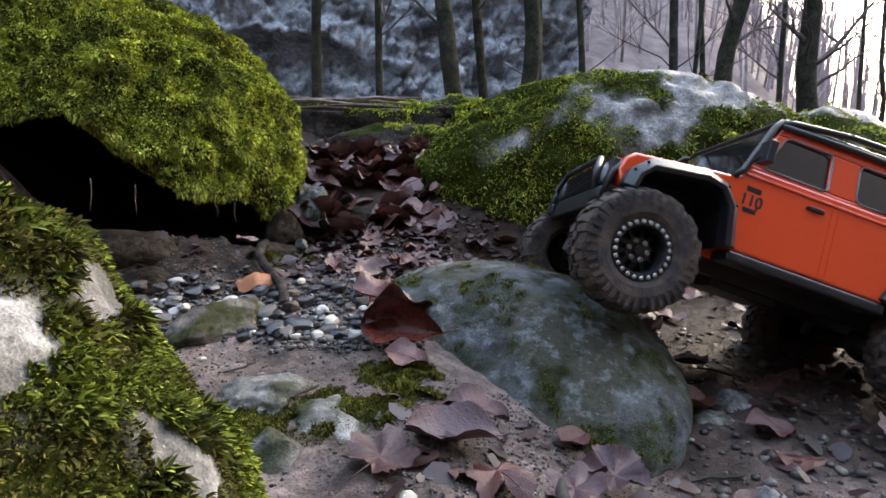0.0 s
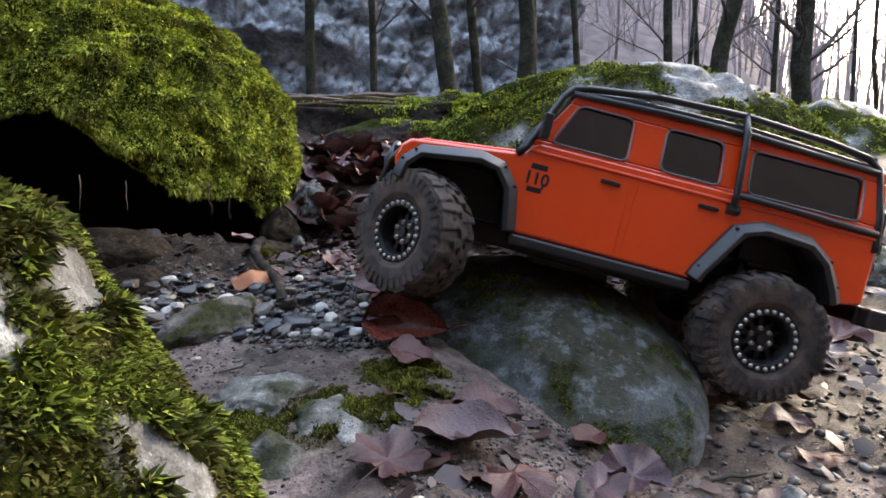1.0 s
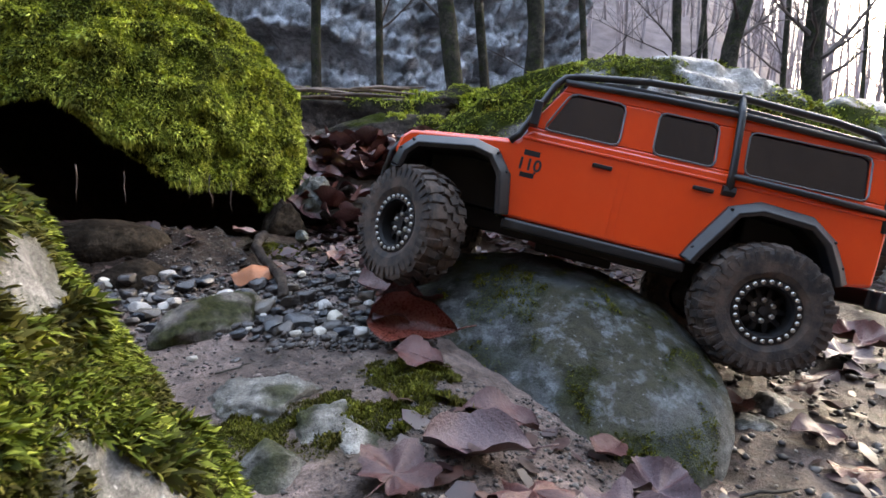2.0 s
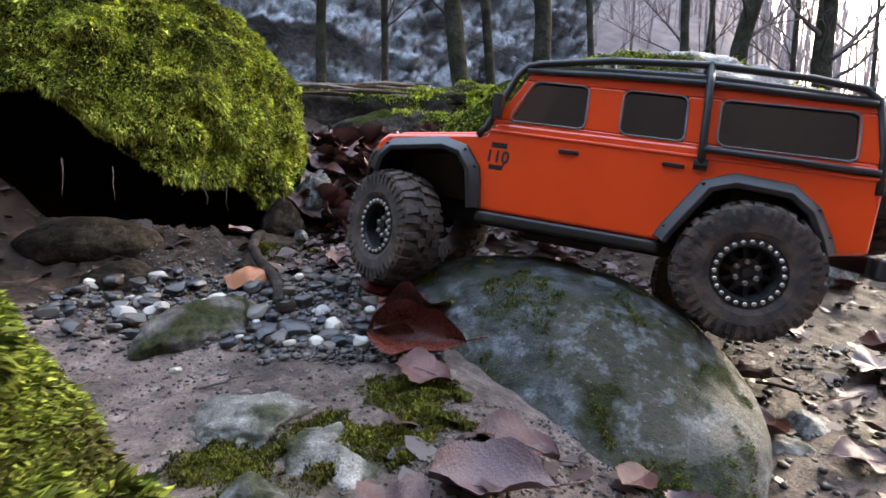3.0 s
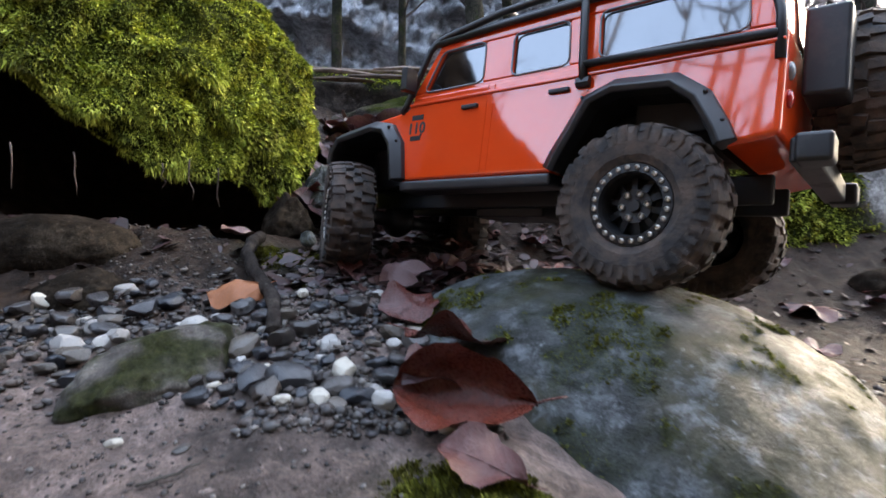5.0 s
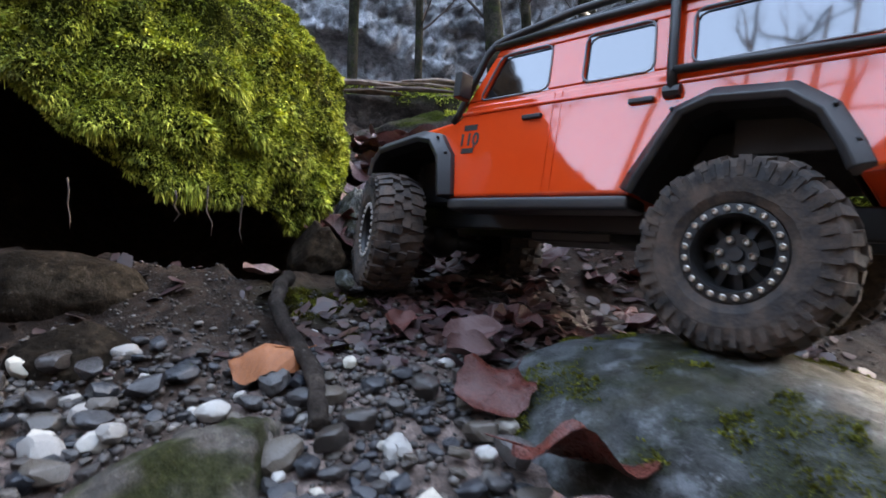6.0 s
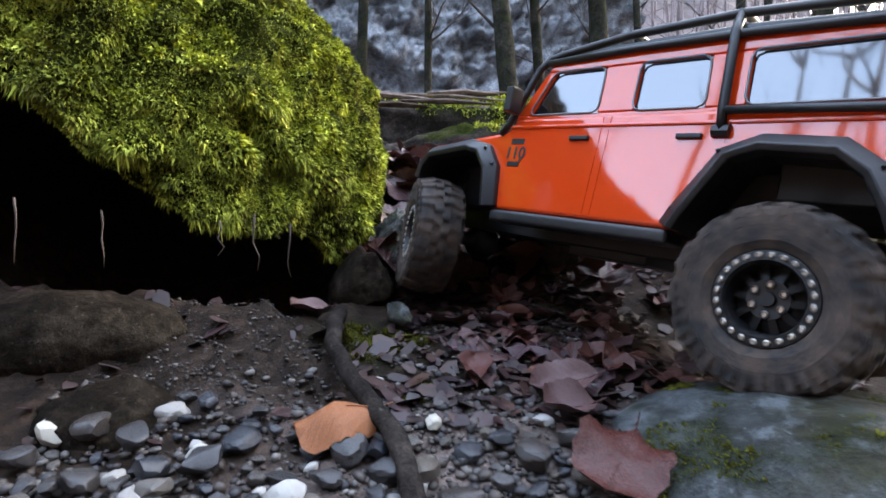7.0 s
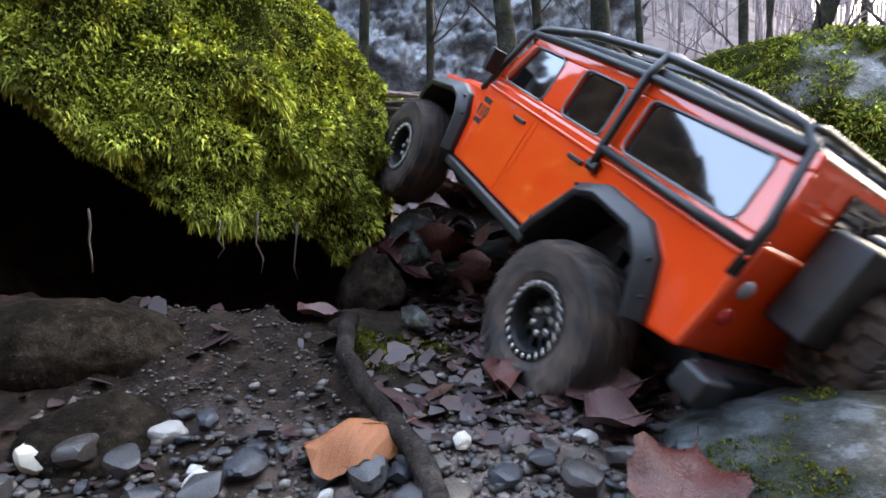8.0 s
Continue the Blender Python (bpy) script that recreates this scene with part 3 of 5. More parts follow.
def truck_body():
    bm = bmesh.new()
    low = [(-0.083, 0.046)] + REAR_ARCH[::-1] + FRONT_ARCH[::-1] + [(0.352, 0.056), (0.357, 0.070), (0.354, 0.083), (0.345, 0.0905), (0.242, 0.1025), (0.236, 0.112), (0.232, 0.115), (-0.084, 0.116)]
    prism(bm, low, -HW, HW)
    for v in bm.verts:
        v.co.y = math.copysign(flank(v.co.z) - (0.006 * smooth_step(0.325, 0.357, v.co.x)), v.co.y)
    part("body", bm, ORANGE, truck, "glossy orange painted body", bevel=0.004)
    for arch in (REAR_ARCH, FRONT_ARCH):
        bm = bmesh.new()
        n = len(arch)
        cx = sum(p[0] for p in arch) / n
        inner = [(x + (0.0018 if x < cx else -0.0018) * (1 if k in (0, 1, n - 1, n - 2) else 0.5), z - 0.0016) for k, (x, z) in enumerate(arch)]
        rows = [[bm.verts.new((x, y, z)) for x, z in inner] for y in (-HW + 0.0005, HW - 0.0005)]
        for k in range(n - 1):
            bm.faces.new((rows[0][k], rows[0][k + 1], rows[1][k + 1], rows[1][k]))
        part("wheel_well", bm, RIM, truck, "black inner wheel well")
    # cabin frame: sills, roof rails and posts, leaning inwards
    def lean(z):
        return flank(0.112) - 0.0012 - 0.10 * (z - 0.112)
    posts = [(0.232, 0.205, 0.006), (0.150, 0.150, 0.022), (0.060, 0.060, 0.022), (-0.072, -0.070, 0.026)]
    for s in (1, -1):
        bm = bmesh.new()
        def slab(x0b, x1b, x0t, x1t, zb, zt):
            q = []
            for x, z in ((x0b, zb), (x1b, zb), (x1t, zt), (x0t, zt)):
                q.append((bm.verts.new((x, s * lean(z), z)), bm.verts.new((x, s * (lean(z) - 0.005), z))))
            for i in range(4):
                j = (i + 1) % 4
                bm.faces.new((q[i][0], q[j][0], q[j][1], q[i][1]))
            bm.faces.new([v[0] for v in q])
            bm.faces.new([v[1] for v in q][::-1])
        slab(-0.083, 0.236, -0.083, 0.236, 0.110, 0.1175)
        slab(-0.079, 0.213, -0.077, 0.208, 0.1565, 0.167)
        slab(0.2205, 0.236, 0.2025, 0.213, 0.1175, 0.1565)
        slab(0.1205, 0.1525, 0.122, 0.154, 0.1175, 0.1565)
        slab(0.040, 0.067, 0.0425, 0.070, 0.1175, 0.1565)
        slab(-0.083, -0.0615, -0.079, -0.058, 0.1175, 0.1565)
        bmesh.ops.recalc_face_normals(bm, faces=bm.faces)
        part("window_frame", bm, ORANGE, truck, "orange window frame", bevel=0.0015)
        for x0b, x1b, x0t, x1t in ((0.1515, 0.2225, 0.1533, 0.2045), (0.0662, 0.1215, 0.0698, 0.1229), (-0.0622, 0.041, -0.0588, 0.0434)):
            bm = bmesh.new()
            for x, z in ((x0b - 0.001, 0.1165), (x1b + 0.001, 0.1165), (x1t + 0.001, 0.1575), (x0t - 0.001, 0.1575)):
                bm.verts.new((x, s * (lean(z) - 0.0025), z))
            f = bm.faces.new(list(bm.verts) if s < 0 else list(bm.verts)[::-1])
            ext = bmesh.ops.extrude_face_region(bm, geom=[f])
            bmesh.ops.translate(bm, verts=[v for v in ext["geom"] if isinstance(v, bmesh.types.BMVert)], vec=(0, -s * 0.0015, 0))
            bmesh.ops.recalc_face_normals(bm, faces=bm.faces)
            part("side_window", bm, GLASS, truck, "dark tinted window")
            bm = bmesh.new()
            c = []
            quad = [Vector((x, 0, z)) for x, z in ((x0b, 0.1175), (x1b, 0.1175), (x1t, 0.1565), (x0t, 0.1565))]
            for i, q in enumerate(quad):  # rounded corners
                back, on = (quad[i - 1] - q).normalized() * 0.006, (quad[(i + 1) % 4] - q).normalized() * 0.006
                c += [q + back, q + 0.3 * (back + on), q + on]
            c = [Vector((p.x, s * (lean(p.z) + 0.0004), p.z)) for p in c]
            tube(bm, c + [c[0], c[1]], 0.0009, 6)
            part("window_seal", bm, SEAL, truck, "thin grey window seal", smooth=True)
    bm = bmesh.new()
    prism(bm, [(-0.079, 0.164), (0.208, 0.164), (0.200, 0.170), (0.16, 0.175), (0.05, 0.177), (-0.062, 0.171), (-0.076, 0.168)], -HW + 0.009, HW - 0.009)
    part("roof", bm, GREY_METAL, truck, "dark blue-grey roof panel", bevel=0.003)
    bm = bmesh.new()
    prism(bm, [(0.232, 0.112), (0.237, 0.112), (0.212, 0.166), (0.207, 0.166)], -HW + 0.012, HW - 0.012)
    part("windscreen", bm, GLASS, truck, "dark tinted windscreen")
    bm = bmesh.new()
    prism(bm, [(-0.082, 0.114), (-0.076, 0.114), (-0.073, 0.166), (-0.078, 0.166)], -HW + 0.008, HW - 0.008)
    part("tailgate", bm, ORANGE, truck, "orange tail panel", bevel=0.002)
    bm = bmesh.new()
    prism(bm, [(-0.0835, 0.12), (-0.081, 0.12), (-0.0775, 0.158), (-0.080, 0.158)], -0.05, 0.05)
    part("rear_window", bm, GLASS, truck, "dark tinted rear window")
    bm = bmesh.new()
    prism(bm, [(0.243, 0.1005), (0.342, 0.089), (0.345, 0.092), (0.336, 0.096), (0.25, 0.107), (0.242, 0.107)], -0.072, 0.072)
    part("bonnet", bm, ORANGE, truck, "raised bonnet panel", bevel=0.003)
    bm = bmesh.new()
    for k in range(5):
        box(bm, 0.256 + 0.006 * k, 0.259 + 0.006 * k, -0.03, 0.03, 0.104 - 0.0007 * k, 0.1085 - 0.0007 * k)
    part("bonnet_vent", bm, BLACK, truck)


def flare(points, s, name="wheel_arch"):
    """A black arch trim along an opening, standing out from the body's side."""
    bm = bmesh.new()
    n = len(points)
    rows = []
    cx = sum(p[0] for p in points) / n
    for i, (x, z) in enumerate(points):
        a, b = points[max(0, i - 1)], points[min(n - 1, i + 1)]
        tx, tz = b[0] - a[0], b[1] - a[1]
        L = math.hypot(tx, tz)
        nx, nz = -tz / L, tx / L
        if (x - cx) * nx + (z - 0.03) * nz < 0:
            nx, nz = -nx, -nz
        w = 0.0100
        rows.append([bm.verts.new(v) for v in ((x - nx * 0.002, s * (HW - 0.004), z - nz * 0.002), (x - nx * 0.003, s * (HW + 0.014), z - nz * 0.003), (x + nx * 0.0015, s * (HW + 0.016), z + nz * 0.0015), (x + nx * w, s * (flank(z) + 0.005), z + nz * w), (x + nx * w, s * (HW - 0.006), z + nz * w))])
    for q, r in zip(rows, rows[1:]):
        for k in range(5):
            bm.faces.new((q[k], q[(k + 1) % 5], r[(k + 1) % 5], r[k]))
    bm.faces.new(rows[0])
    bm.faces.new(rows[-1][::-1])
    bmesh.ops.recalc_face_normals(bm, faces=bm.faces)
    ob = part(name, bm, BLACK, truck, "matt black arch trim", bevel=0.0012)
    bolt = bmesh.new()
    bmesh.ops.create_cone(bolt, cap_ends=True, segments=8, radius1=0.0016, radius2=0.0012, depth=0.002, matrix=Matrix.Rotation(radians(-90 * s), 4, "X"))
    me = None
    for i in (1, 2, n - 3, n - 2):
        x, z = points[i]
        if me is None:
            b = mesh_ob("rivet", bolt, RIM, ob)
            me = b.data
        else:
            b = new("rivet", me)
            b.parent = ob
        b.location = (x + (0.006 if x > cx else -0.006), s * (HW + 0.0105), z + 0.004)


def truck_trim():
    for s in (1, -1):
        flare(REAR_ARCH, s)
        flare(FRONT_ARCH, s)
        bm = bmesh.new()
        box(bm, 0.070, 0.238, s * (HW - 0.02), s * (HW + 0.008), 0.019, 0.0295)
        part("rock_slider", bm, BLACK, truck, "black sill guard", bevel=0.003)
        # cage
        y = s * (HW - 0.006)
        for path, r in (
            ([(0.249, y + s * 0.005, 0.100), (0.242, y + s * 0.006, 0.108), (0.221, y + s * 0.001, 0.160), (0.2135, y - s * 0.002, 0.1695), (0.200, y - s * 0.004, 0.1735), (0.139, y - s * 0.004, 0.1815), (0.057, y - s * 0.004, 0.1845), (-0.02, y - s * 0.004, 0.1805), (-0.058, y - s * 0.004, 0.1755), (-0.069, y - s * 0.003, 0.168), (-0.079, y + s * 0.002, 0.125), (-0.0805, y + s * 0.006, 0.094)], 0.0033),
            ([(0.213, y, 0.165), (0.13, y + s * 0.001, 0.1675), (0.05, y + s * 0.001, 0.168), (-0.067, y, 0.164)], 0.003),
            ([(0.057, y - s * 0.004, 0.1845), (0.0555, y + s * 0.004, 0.168), (0.0515, y + s * 0.009, 0.113), (0.0505, y + s * 0.008, 0.100)], 0.0033),
            ([(0.0525, y + s * 0.009, 0.1130), (-0.02, y + s * 0.009, 0.1115), (-0.078, y + s * 0.006, 0.1105)], 0.003),
        ):
            bm = bmesh.new()
            tube(bm, path, r, 10)
            part("cage_tube", bm, BLACK, truck, "black roof cage tube", smooth=True)
        bm = bmesh.new()
        tube(bm, [(0.056, y + s * 0.007, 0.0995), (0.045, y + s * 0.007, 0.0995)], 0.0045, 8)
        part("cage_foot", bm, BLACK, truck)
        # handles, mirror, hinges, badge
        for hx, hz in ((0.1614, 0.0955), (0.0715, 0.0962)):
            bm = bmesh.new()
            box(bm, hx - 0.009, hx + 0.009, s * (HW - 0.001), s * (HW + 0.003), hz - 0.0018, hz + 0.0018)
            part("door_handle", bm, BLACK, truck, bevel=0.0008)
        bm = bmesh.new()
        tube(bm, [(0.237, s * (HW - 0.004), 0.116), (0.234, s * (HW + 0.010), 0.124)], 0.002, 6)
        box(bm, 0.227, 0.235, s * (HW + 0.004), s * (HW + 0.019), 0.116, 0.138)
        part("wing_mirror", bm, BLACK, truck, "black wing mirror", bevel=0.002)
        for bx, zb in ((0.1435, 0.034), (0.1365, 0.034), (0.0475, 0.092)):
            bm = bmesh.new()
            w = bmesh.ops.create_cube(bm, size=1.0, matrix=Matrix.Translation((bx, 0, (zb + 0.113) / 2)) @ Matrix.Diagonal((0.0007, 0.001, 0.113 - zb, 1)))["verts"]
            for v in w:
                v.co.y += s * flank(v.co.z)
            part("door_seam", bm, ORANGE, truck, "raised orange door seam")
        bm = bmesh.new()
        box(bm, -0.083, 0.238, s * (HW - 0.002), s * (HW + 0.0010), 0.1045, 0.1075)
        part("belt_line", bm, ORANGE, truck, bevel=0.001)
    # badge on the left door
    bm = bmesh.new()
    for x0, x1, z0, z1 in ((0.2185, 0.2335, 0.0905, 0.0955), (0.2195, 0.2330, 0.0700, 0.0745), (0.2185, 0.2205, 0.0745, 0.0765)):
        box(bm, x0, x1, flank(z0) - 0.0004, flank(z0) + 0.0005, z0, z1)
    part("badge_bar", bm, RIM, truck, "black sticker bars")
    cu = bpy.data.curves.new("badge_number", "FONT")
    cu.body, cu.size, cu.extrude, cu.align_x, cu.offset = "110", 0.0155, 0.0002, "CENTER", 0.0004
    cu.materials.append(RIM)
    ob = new("badge_number", cu)
    ob.parent = truck
    ob.matrix_basis = Matrix.Translation((0.2262, flank(0.0765) + 0.0003, 0.0772)) @ Matrix.Rotation(radians(3.7), 4, "X") @ Matrix.Rotation(radians(180), 4, "Z") @ Matrix.Rotation(radians(90), 4, "X")
    # cross tubes and rack slats on the roof
    for x, z in ((0.205, 0.173), (0.139, 0.1815), (0.057, 0.1845), (-0.062, 0.1745)):
        bm = bmesh.new()
        yy = HW - 0.008
        tube(bm, [(x, -yy, z), (x, -yy + 0.012, z + 0.003), (x, yy - 0.012, z + 0.003), (x, yy, z)], 0.003, 8)
        part("cage_crossbar", bm, BLACK, truck, smooth=True)
    for y in (-0.05, -0.017, 0.017, 0.05):
        bm = bmesh.new()
        tube(bm, [(0.137, y, 0.1825), (0.057, y, 0.1855), (-0.06, y, 0.176)], 0.0025, 6)
        part("rack_slat", bm, BLACK, truck)
    # front: grille, lamps, bumper with guard
    bm = bmesh.new()
    box(bm, 0.351, 0.36, -0.085, 0.085, 0.058, 0.082)
    for k in range(6):
        box(bm, 0.359, 0.362, -0.045, 0.045, 0.060 + 0.0036 * k, 0.0618 + 0.0036 * k)
    part("grille", bm, BLACK, truck, bevel=0.001)
    for y in (-0.064, 0.064):
        bm = bmesh.new()
        bmesh.ops.create_uvsphere(bm, u_segments=16, v_segments=8, radius=0.0125, matrix=Matrix.Translation((0.356, y, 0.070)) @ Matrix.Diagonal((0.5, 1, 1, 1)))
        part("headlight", bm, LAMP, truck, "round clear headlight", smooth=True)
    bm = bmesh.new()
    box(bm, 0.349, 0.363, -0.088, 0.088, 0.034, 0.054)
    for y in (-0.075, 0.075):
        box(bm, 0.363, 0.367, y - 0.012, y + 0.012, 0.038, 0.050)
    for y in (-0.035, 0.035):
        box(bm, 0.333, 0.355, y - 0.006, y + 0.006, 0.042, 0.052)
    part("front_bumper", bm, BLACK, truck, "black winch bumper", bevel=0.002)
    for s in (1, -1):
        bm = bmesh.new()
        tube(bm, [(0.363, s * 0.06, 0.050), (0.367, s * 0.062, 0.068), (0.363, s * 0.05, 0.086), (0.363, 0, 0.086)], 0.0035, 8)
        tube(bm, [(0.363, s * 0.088, 0.045), (0.36, s * 0.089, 0.066), (0.349, s * 0.086, 0.084)], 0.003, 8)
        part("bull_bar", bm, BLACK, truck, smooth=True)
    # rear: bumper corners, lamps, spare wheel carrier and can
    bm = bmesh.new()
    box(bm, -0.1025, -0.0865, -0.09, 0.09, 0.030, 0.046)
    part("rear_bumper", bm, BLACK, truck, bevel=0.002)
    for s in (1, -1):
        bm = bmesh.new()
        box(bm, -0.1105, -0.0905, s * 0.078, s * 0.102, 0.028, 0.046)
        part("bumper_corner", bm, BLACK, truck, "scuffed grey bumper corner", bevel=0.003)
        for z, m in ((0.072, RED_LENS), (0.090, LAMP)):
            bm = bmesh.new()
            bmesh.ops.create_uvsphere(bm, u_segments=12, v_segments=6, radius=0.006, matrix=Matrix.Translation((-0.084, s * 0.083, z)) @ Matrix.Diagonal((0.5, 1, 1, 1)))
            part("tail_lamp", bm, m, truck, smooth=True)
    bm = bmesh.new()
    box(bm, -0.1125, -0.0865, -0.010, 0.060, 0.080, 0.140)
    box(bm, -0.1065, -0.0925, 0.010, 0.040, 0.140, 0.146)
    part("fuel_can", bm, BLACK, truck, "dark grey flat fuel can", bevel=0.005)
    # frame, axles, gearbox
    bm = bmesh.new()
    bm.free()
    for name, dims in (("frame_rail", (-0.07, 0.345, -0.036, -0.028, 0.012, 0.034)), ("frame_rail", (-0.07, 0.345, 0.028, 0.036, 0.012, 0.034)), ("gearbox", (0.12, 0.20, -0.027, 0.027, 0.004, 0.0275)),
                       ("battery_box", (0.022, 0.345, -0.055, 0.055, 0.0345, 0.082)), ("tub", (-0.080, 0.020, -0.07, 0.07, 0.060, 0.1))):
        bm = bmesh.new()
        box(bm, *dims)
        part(name, bm, RIM, truck, "black plastic underbody part", bevel=0.002)
    for x in (0.0, BASE):
        bm = bmesh.new()
        tube(bm, [(x, -0.085, 0), (x, 0.085, 0)], 0.008, 10)
        bmesh.ops.create_uvsphere(bm, u_segments=14, v_segments=10, radius=0.02, matrix=Matrix.Translation((x, 0.02, 0)))
        part("axle", bm, RIM, truck, "black solid axle", smooth=True)
        for y in (-0.06, 0.06):
            bm = bmesh.new()
            tube(bm, [(x + 0.012, y, 0.0), (x + 0.004, y * 0.8, 0.085)], 0.006, 8)
            for k in range(6):
                lathe(bm, [(0.0085, 0.0), (0.0085, 0.003)], 10, (x + 0.01, y * 0.93, 0.02 + 0.009 * k))
            part("shock_absorber", bm, BLACK, truck)


TYRE_R, TYRE_W = 0.0585, 0.046


def wheel_mesh():
    """The tyre, rim and bolt meshes of one wheel, its axle along y, outer face at +y."""
    bm = bmesh.new()
    h = TYRE_W / 2
    prof = [(0.0275, h * 0.62), (0.029, h * 0.86), (0.034, h * 0.99), (0.042, h * 1.02), (0.049, h * 0.97), (0.0535, h * 0.86), (0.0553, h * 0.6), (0.0558, 0), (0.0553, -h * 0.6), (0.0535, -h * 0.86), (0.049, -h * 0.97), (0.042, -h * 1.02), (0.034, -h * 0.99), (0.029, -h * 0.86), (0.0275, -h * 0.62)]
    lathe(bm, prof, 72)
    rng = random.Random(4)
    for row, (y0, y1, n, off) in enumerate(((h * 0.38, h * 1.0, 28, 0.0), (-h * 1.0, -h * 0.38, 28, 0.5), (h * 0.02, h * 0.42, 24, 0.3), (-h * 0.42, -h * 0.02, 24, 0.8))):
        for k in range(n):
            a = 2 * math.pi * (k + off) / n
            w = 0.0078 if row < 2 else 0.0085
            edge = row < 2
            depth = 0.0095 if edge else 0.007
            m = Matrix.Rotation(a, 4, "Y") @ Matrix.Translation((0, 0, TYRE_R - depth / 2 + rng.uniform(-0.0004, 0.0006)))
            m = m @ Matrix.Rotation(radians((14 if k % 2 else -8) if not edge else (6 if k % 2 else -6)), 4, "Z")
            vs = bmesh.ops.create_cube(bm, size=1.0, matrix=m @ Matrix.Translation((0, (y0 + y1) / 2, 0)) @ Matrix.Diagonal((w, (y1 - y0) * (1.0 if k % 2 else 0.86), depth, 1)))["verts"]
            inv = m.inverted()
            for v in vs:
                q = inv @ v.co
                if q.z > 0:
                    q.x *= 0.82
                    q.y -= math.copysign(0.0012, q.y)
                if edge and abs(q.y) > h * 0.8 and q.z > 0:
                    q.z -= 0.0035
                v.co = m @ q
    for k in range(40):  # short ribs round the shoulder
        a = 2 * math.pi * k / 40
        for s in (1, -1):
            m = Matrix.Rotation(a, 4, "Y") @ Matrix.Translation((0, s * h * 0.99, 0.0475))
            bmesh.ops.create_cube(bm, size=1.0, matrix=m @ Matrix.Diagonal((0.0032, 0.0022, 0.009, 1)))
    for v in bm.verts:  # caked mud
        r = math.hypot(v.co.x, v.co.z)
        if r > 0.033:
            k = 1 + 0.024 * noise.noise(v.co * 150) + 0.016 * noise.noise(v.co * 60)
            v.co = Vector((v.co.x * k, v.co.y * (1 + 0.02 * noise.noise(v.co * 90)), v.co.z * k))
    tyre = bpy.data.meshes.new("tyre")
    bmesh.ops.recalc_face_normals(bm, faces=bm.faces)
    bm.to_mesh(tyre)
    bm.free()
    tyre.materials.append(RUBBER)
    bm = bmesh.new()
    y = h * 0.72
    lathe(bm, [(0.0292, -h * 0.7), (0.0285, y), (0.0283, y + 0.0035), (0.0225, y + 0.0042), (0.0212, y + 0.001), (0.020, y - 0.014), (0.0125, y - 0.0105), (0.0118, y - 0.0055), (0.0045, y - 0.006), (0.0040, y - 0.003), (0.0001, y - 0.003)], 48)
    bmesh.ops.recalc_face_normals(bm, faces=bm.faces)
    rim = bpy.data.meshes.new("wheel")
    bm.to_mesh(rim)
    bm.free()
    rim.materials.append(RIM)
    bm = bmesh.new()
    lathe(bm, [(0.0019, 0), (0.0019, 0.0012), (0.0012, 0.0018), (0.0010, 0.0008), (0.0001, 0.0008)], 10)
    bmesh.ops.recalc_face_normals(bm, faces=bm.faces)
    bolt = bpy.data.meshes.new("bolt")
    bm.to_mesh(bolt)
    bm.free()
    bolt.materials.append(STEEL)
    bm = bmesh.new()
    bmesh.ops.create_cube(bm, size=1.0, matrix=Matrix.Translation((0, y - 0.0095, 0.0155)) @ Matrix.Rotation(radians(18), 4, "X") @ Matrix.Diagonal((0.0042, 0.004, 0.012, 1)))
    spoke = bpy.data.meshes.new("spoke")
    bm.to_mesh(spoke)
    bm.free()
    spoke.materials.append(RIM)
    return tyre, rim, bolt, spoke


def make_wheel(meshes, parent, outer, spare=False):
    tyre, rim, bolt, spoke = meshes
    w = new("wheel", rim)
    w.parent = parent
    w["label"] = "black beadlock wheel with silver bolts"
    t = new("tyre", tyre)
    t.parent = w
    t["label"] = "muddy chunky black tyre"
    y = TYRE_W / 2 * 0.72
    flip = Matrix.Identity(4) if outer > 0 else Matrix.Rotation(radians(180), 4, "Z")
    for k in range(24):
        a = 2 * math.pi * k / 24
        b = new("bolt", bolt)
        b.parent = w
        b.location = (0.0254 * math.cos(a), y + 0.0038, 0.0254 * math.sin(a))
    for k in range(10):
        b = new("spoke", spoke)
        b.parent = w
        b.rotation_euler = (0, 2 * math.pi * k / 10, 0)
    for k in range(6):
        a = 2 * math.pi * k / 6
        b = new("nut", bolt)
        b.parent = w
        b.location = (0.0090 * math.cos(a), y - 0.0056, 0.0090 * math.sin(a))
        b.scale = (1.25, 1.5, 1.25)
    return w, flip


truck_body()
truck_trim()
WHEEL = wheel_mesh()
WHEELS = {}
for key, x, s in (("rear_left", 0.0, 1), ("rear_right", 0.0, -1), ("front_left", BASE, 1), ("front_right", BASE, -1)):
    WHEELS[key] = make_wheel(WHEEL, truck, s)
spare, _ = make_wheel(WHEEL, truck, 1)
spare.matrix_basis = Matrix.Translation((-0.112, -0.022, 0.103)) @ Matrix.Rotation(radians(90), 4, "Z")
bm = bmesh.new()
box(bm, -0.108, -0.092, -0.035, 0.0, 0.09, 0.115)
part("spare_bracket", bm, BLACK, truck)


